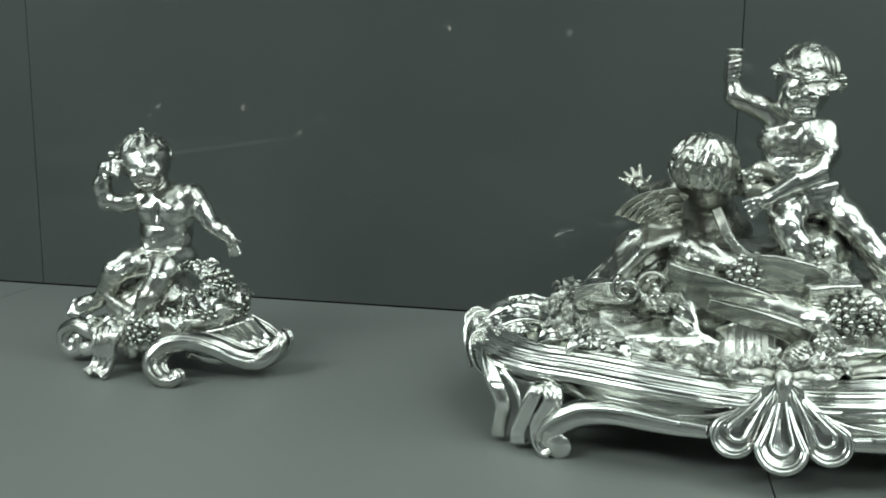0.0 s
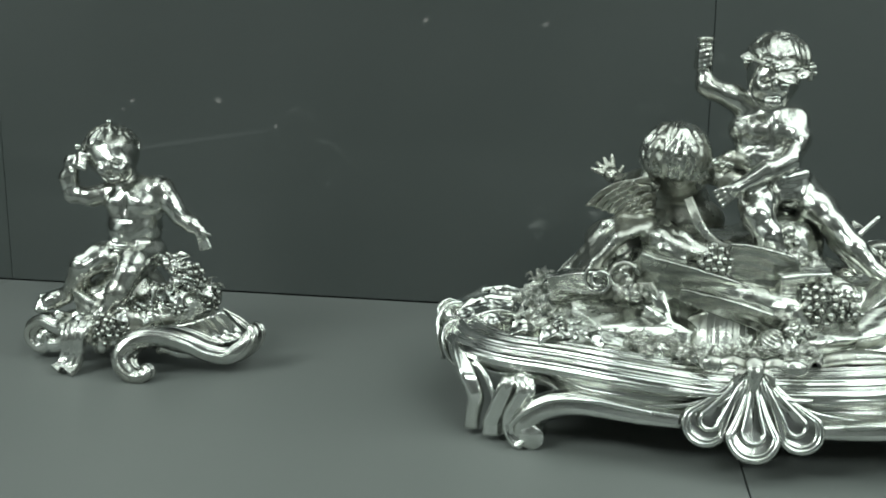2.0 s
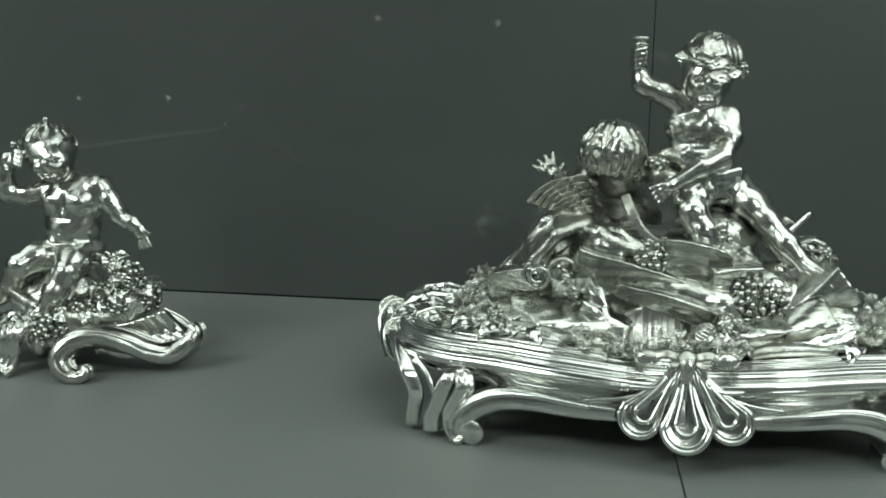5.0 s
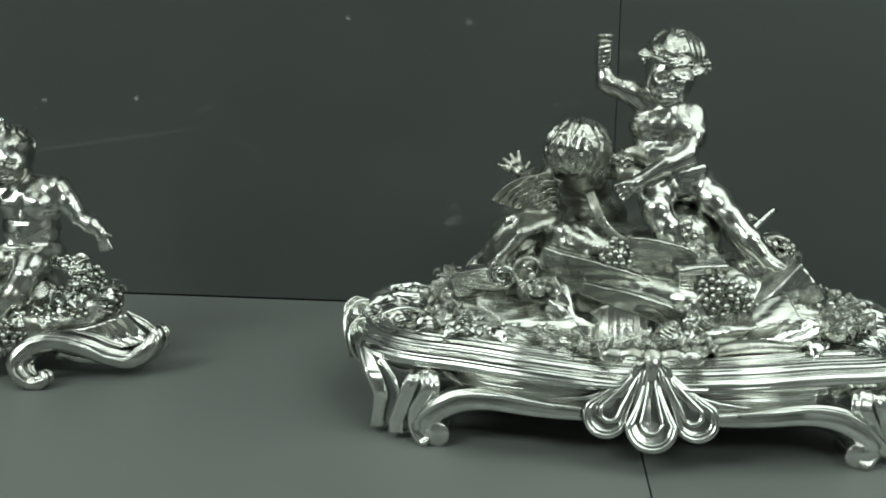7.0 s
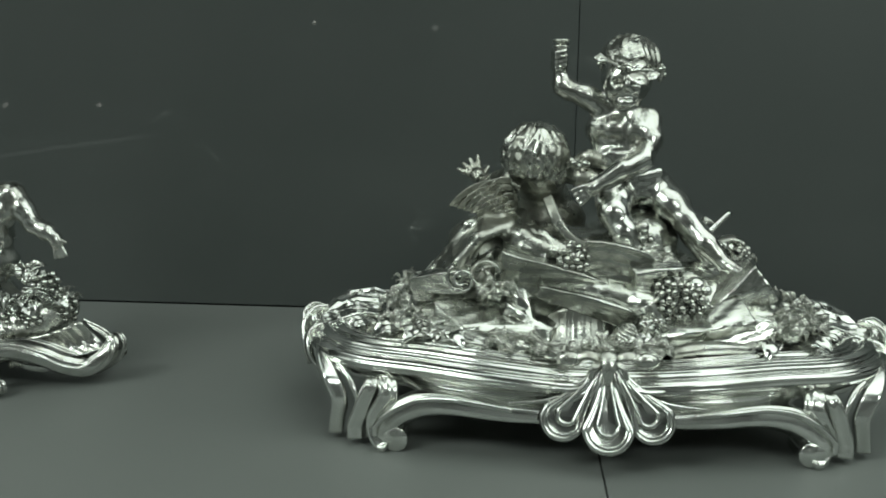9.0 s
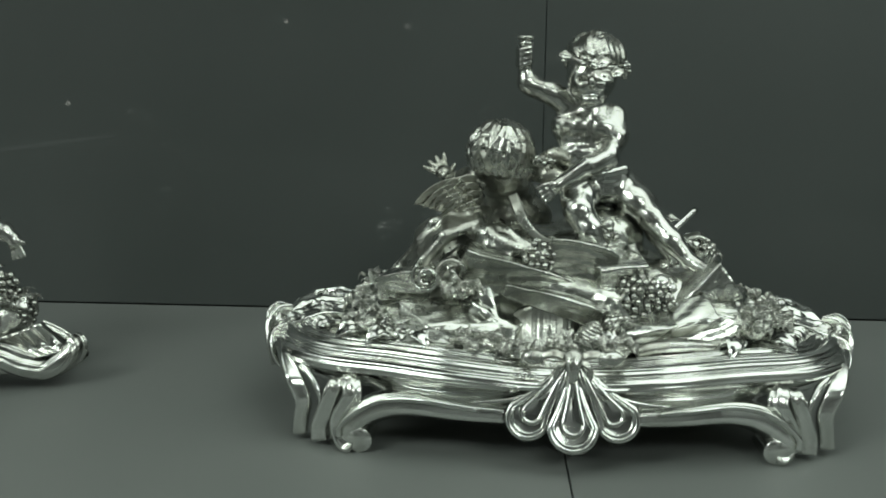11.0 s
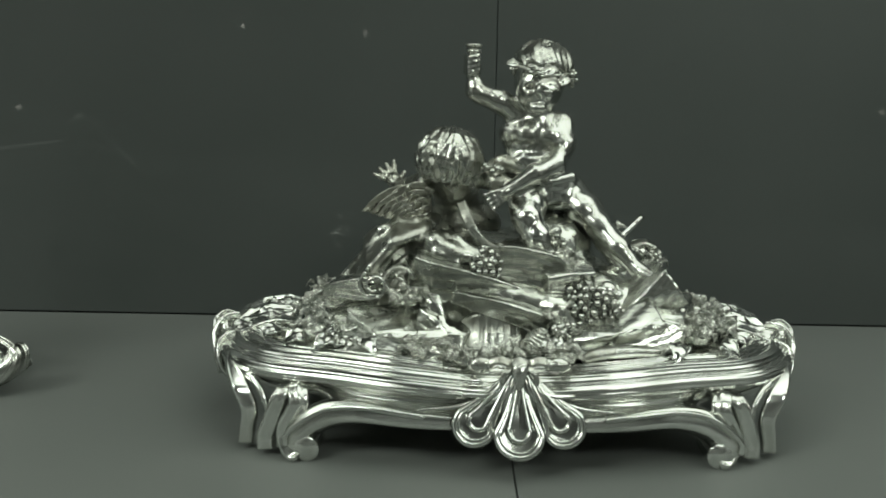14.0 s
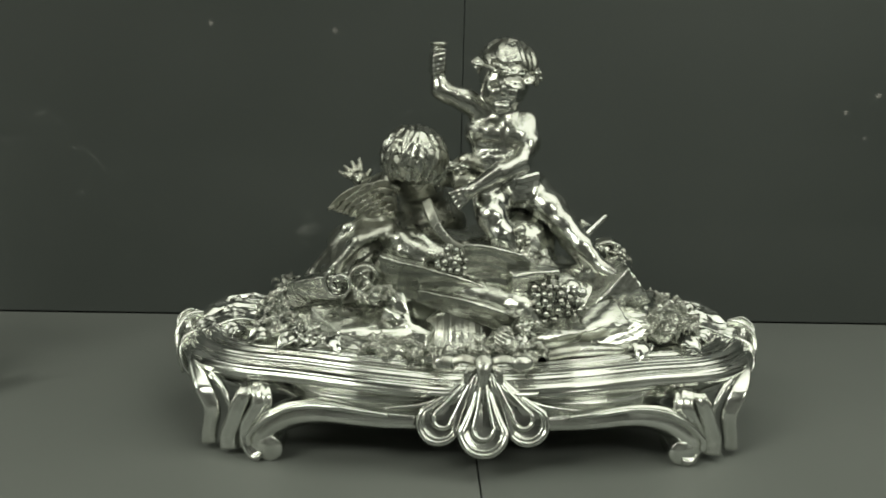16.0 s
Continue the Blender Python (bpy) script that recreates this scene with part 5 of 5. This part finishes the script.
fingers(kid, (-0.858, -0.398, 0.266), (0.9, -0.25, 0.15), (0.2, -0.5, -0.8), 0.023, 0.0044, 0.4, (0.4, 0, -0.6))
kid.chain([(-0.798, -0.376, 0.140), (-0.816, -0.402, 0.139), (-0.830, -0.420, 0.130)], (0.023, 0.020, 0.0170), 0.006)
kid.chain([(-0.830, -0.420, 0.130), (-0.844, -0.412, 0.108), (-0.864, -0.406, 0.089)], (0.0165, 0.0150, 0.0095), 0.004)
kid.lump((-0.868, -0.405, 0.084), (0.012, 0.011, 0.011), 0.005).lump((-0.886, -0.412, 0.076), (0.010, 0.011, 0.009), 0.005)
kid.chain([(-0.872, -0.404, 0.084), (-0.882, -0.410, 0.079), (-0.888, -0.414, 0.077)], (0.0110, 0.0120, 0.0100), 0.005)
for k in range(5):
    kid.limb((-0.888, -0.424 + 0.003 * k, 0.068 + 0.0045 * k), (-0.8985, -0.427 + 0.003 * k, 0.068 + 0.0040 * k), 0.0040, 0.0038, 0.0012)
kid.chain([(-0.768, -0.376, 0.142), (-0.764, -0.405, 0.134), (-0.762, -0.424, 0.124)], (0.024, 0.021, 0.0175), 0.008)
kid.chain([(-0.762, -0.424, 0.124), (-0.772, -0.436, 0.100), (-0.786, -0.442, 0.078)], (0.0170, 0.0160, 0.0095), 0.006)
kid.chain([(-0.786, -0.442, 0.078), (-0.793, -0.452, 0.072)], (0.0100, 0.0080), 0.005)
for k in range(3):
    kid.chain([(-0.824, -0.366, 0.140 - 0.006 * k), (-0.800, -0.398, 0.150 - 0.008 * k), (-0.770, -0.402, 0.150 - 0.008 * k), (-0.744, -0.370, 0.142 - 0.006 * k)], (0.004, 0.0045, 0.0045, 0.004), 0.003)
kid.dent((-0.801, -0.4105, 0.2695), (0.0055, 0.006, 0.003), 0.003).dent((-0.779, -0.4075, 0.2685), (0.0055, 0.006, 0.003), 0.003).dent((-0.786, -0.413, 0.2515), (0.008, 0.006, 0.0018), 0.002)
for z, w in ((0.191, 0.024), (0.158, 0.024), (0.150, 0.026)):
    kid.dent((-0.781, -0.4025, z), (w, 0.0050, 0.0022), 0.003)
kid.dent((-0.782, -0.402, 0.173), (0.0024, 0.005, 0.0024), 0.002)
kid.dent((-0.779, -0.398, 0.211), (0.0022, 0.006, 0.012), 0.004)
kid.rough(0.0008, 105, 8)
kid.combed((-0.809, -0.368, 0.279), (0.0370, 0.0370, 0.0345), (-0.15, 0.15, 1), 13, 0.0046, 0.7, 1.30, 8)
locks(kid, (-0.809, -0.368, 0.278), (0.0352, 0.0352, 0.0332), (-0.2, 0.2, 1), 26, 22, 0.0042, 1.6, (0.2, -1, 0), 0.0007)
matted(part("figure", kid.mesh(2), FIGURE, group, "polished silver statue of a seated figure, plain soft form"), HAIR, (-0.809, -0.368, 0.279), (0.0370, 0.0370, 0.0345), (-0.15, 0.15, 1), 1.40)
part("fruit", joined(ball((-0.810, -0.370, 0.3185), (0.0045, 0.0045, 0.0045), 2), tube([(-0.810, -0.370, 0.308), (-0.810, -0.370, 0.318)], 0.002, 6, 6)), SILVER, group)
part("fruit", ball((-0.842, -0.396, 0.287), (0.005, 0.004, 0.0045), 2), SILVER, group)

grapes(group, (-0.692, -0.392, 0.117), (0.021, 0.016, 0.019), 40, 0.0046, 31)
grapes(group, (-0.662, -0.392, 0.088), (0.014, 0.014, 0.018), 22, 0.0044, 32)
grapes(group, (-0.776, -0.452, 0.058), (0.026, 0.014, 0.017), 42, 0.0046, 33)
grapes(group, (-0.735, -0.425, 0.080), (0.018, 0.014, 0.009), 16, 0.0040, 34)
grapes(group, (-0.695, -0.425, 0.080), (0.020, 0.012, 0.010), 18, 0.0040, 35)
grapes(group, (-0.790, -0.440, 0.082), (0.006, 0.008, 0.010), 6, 0.0046, 36)
posy(group, (-0.790, -0.455, 0.034), (0.018, 0.010, 0.022), 26, 37)
posy(group, (-0.700, -0.414, 0.098), (0.032, 0.014, 0.014), 24, 38, SILVER, "foliage_tuft", (0.014, 0.024))
posy(group, (-0.716, -0.382, 0.125), (0.020, 0.016, 0.018), 22, 39, SILVER, "foliage_tuft", (0.012, 0.022))
posy(group, (-0.672, -0.378, 0.098), (0.014, 0.012, 0.012), 14, 40)
for x, y, z, dx, dy, dz, L in ((-0.722, -0.410, 0.104, 0.4, -0.9, -0.2, 0.030), (-0.700, -0.415, 0.102, 0.5, -0.8, -0.3, 0.032), (-0.714, -0.385, 0.128, 0.5, -0.2, 0.7, 0.030), (-0.805, -0.450, 0.066, -0.7, -0.5, 0.2, 0.030), (-0.770, -0.450, 0.072, 0.7, -0.5, 0.2, 0.030), (-0.675, -0.400, 0.100, 0.8, -0.5, 0.1, 0.028), (-0.742, -0.435, 0.076, 0.9, -0.3, -0.5, 0.030), (-0.850, -0.432, 0.060, -0.8, -0.4, 0.3, 0.024)):
    leaf_at("leaf", group, (x, y, z), (dx, dy, dz), (0, -0.6, 1), L, L * 0.7, 0.7)
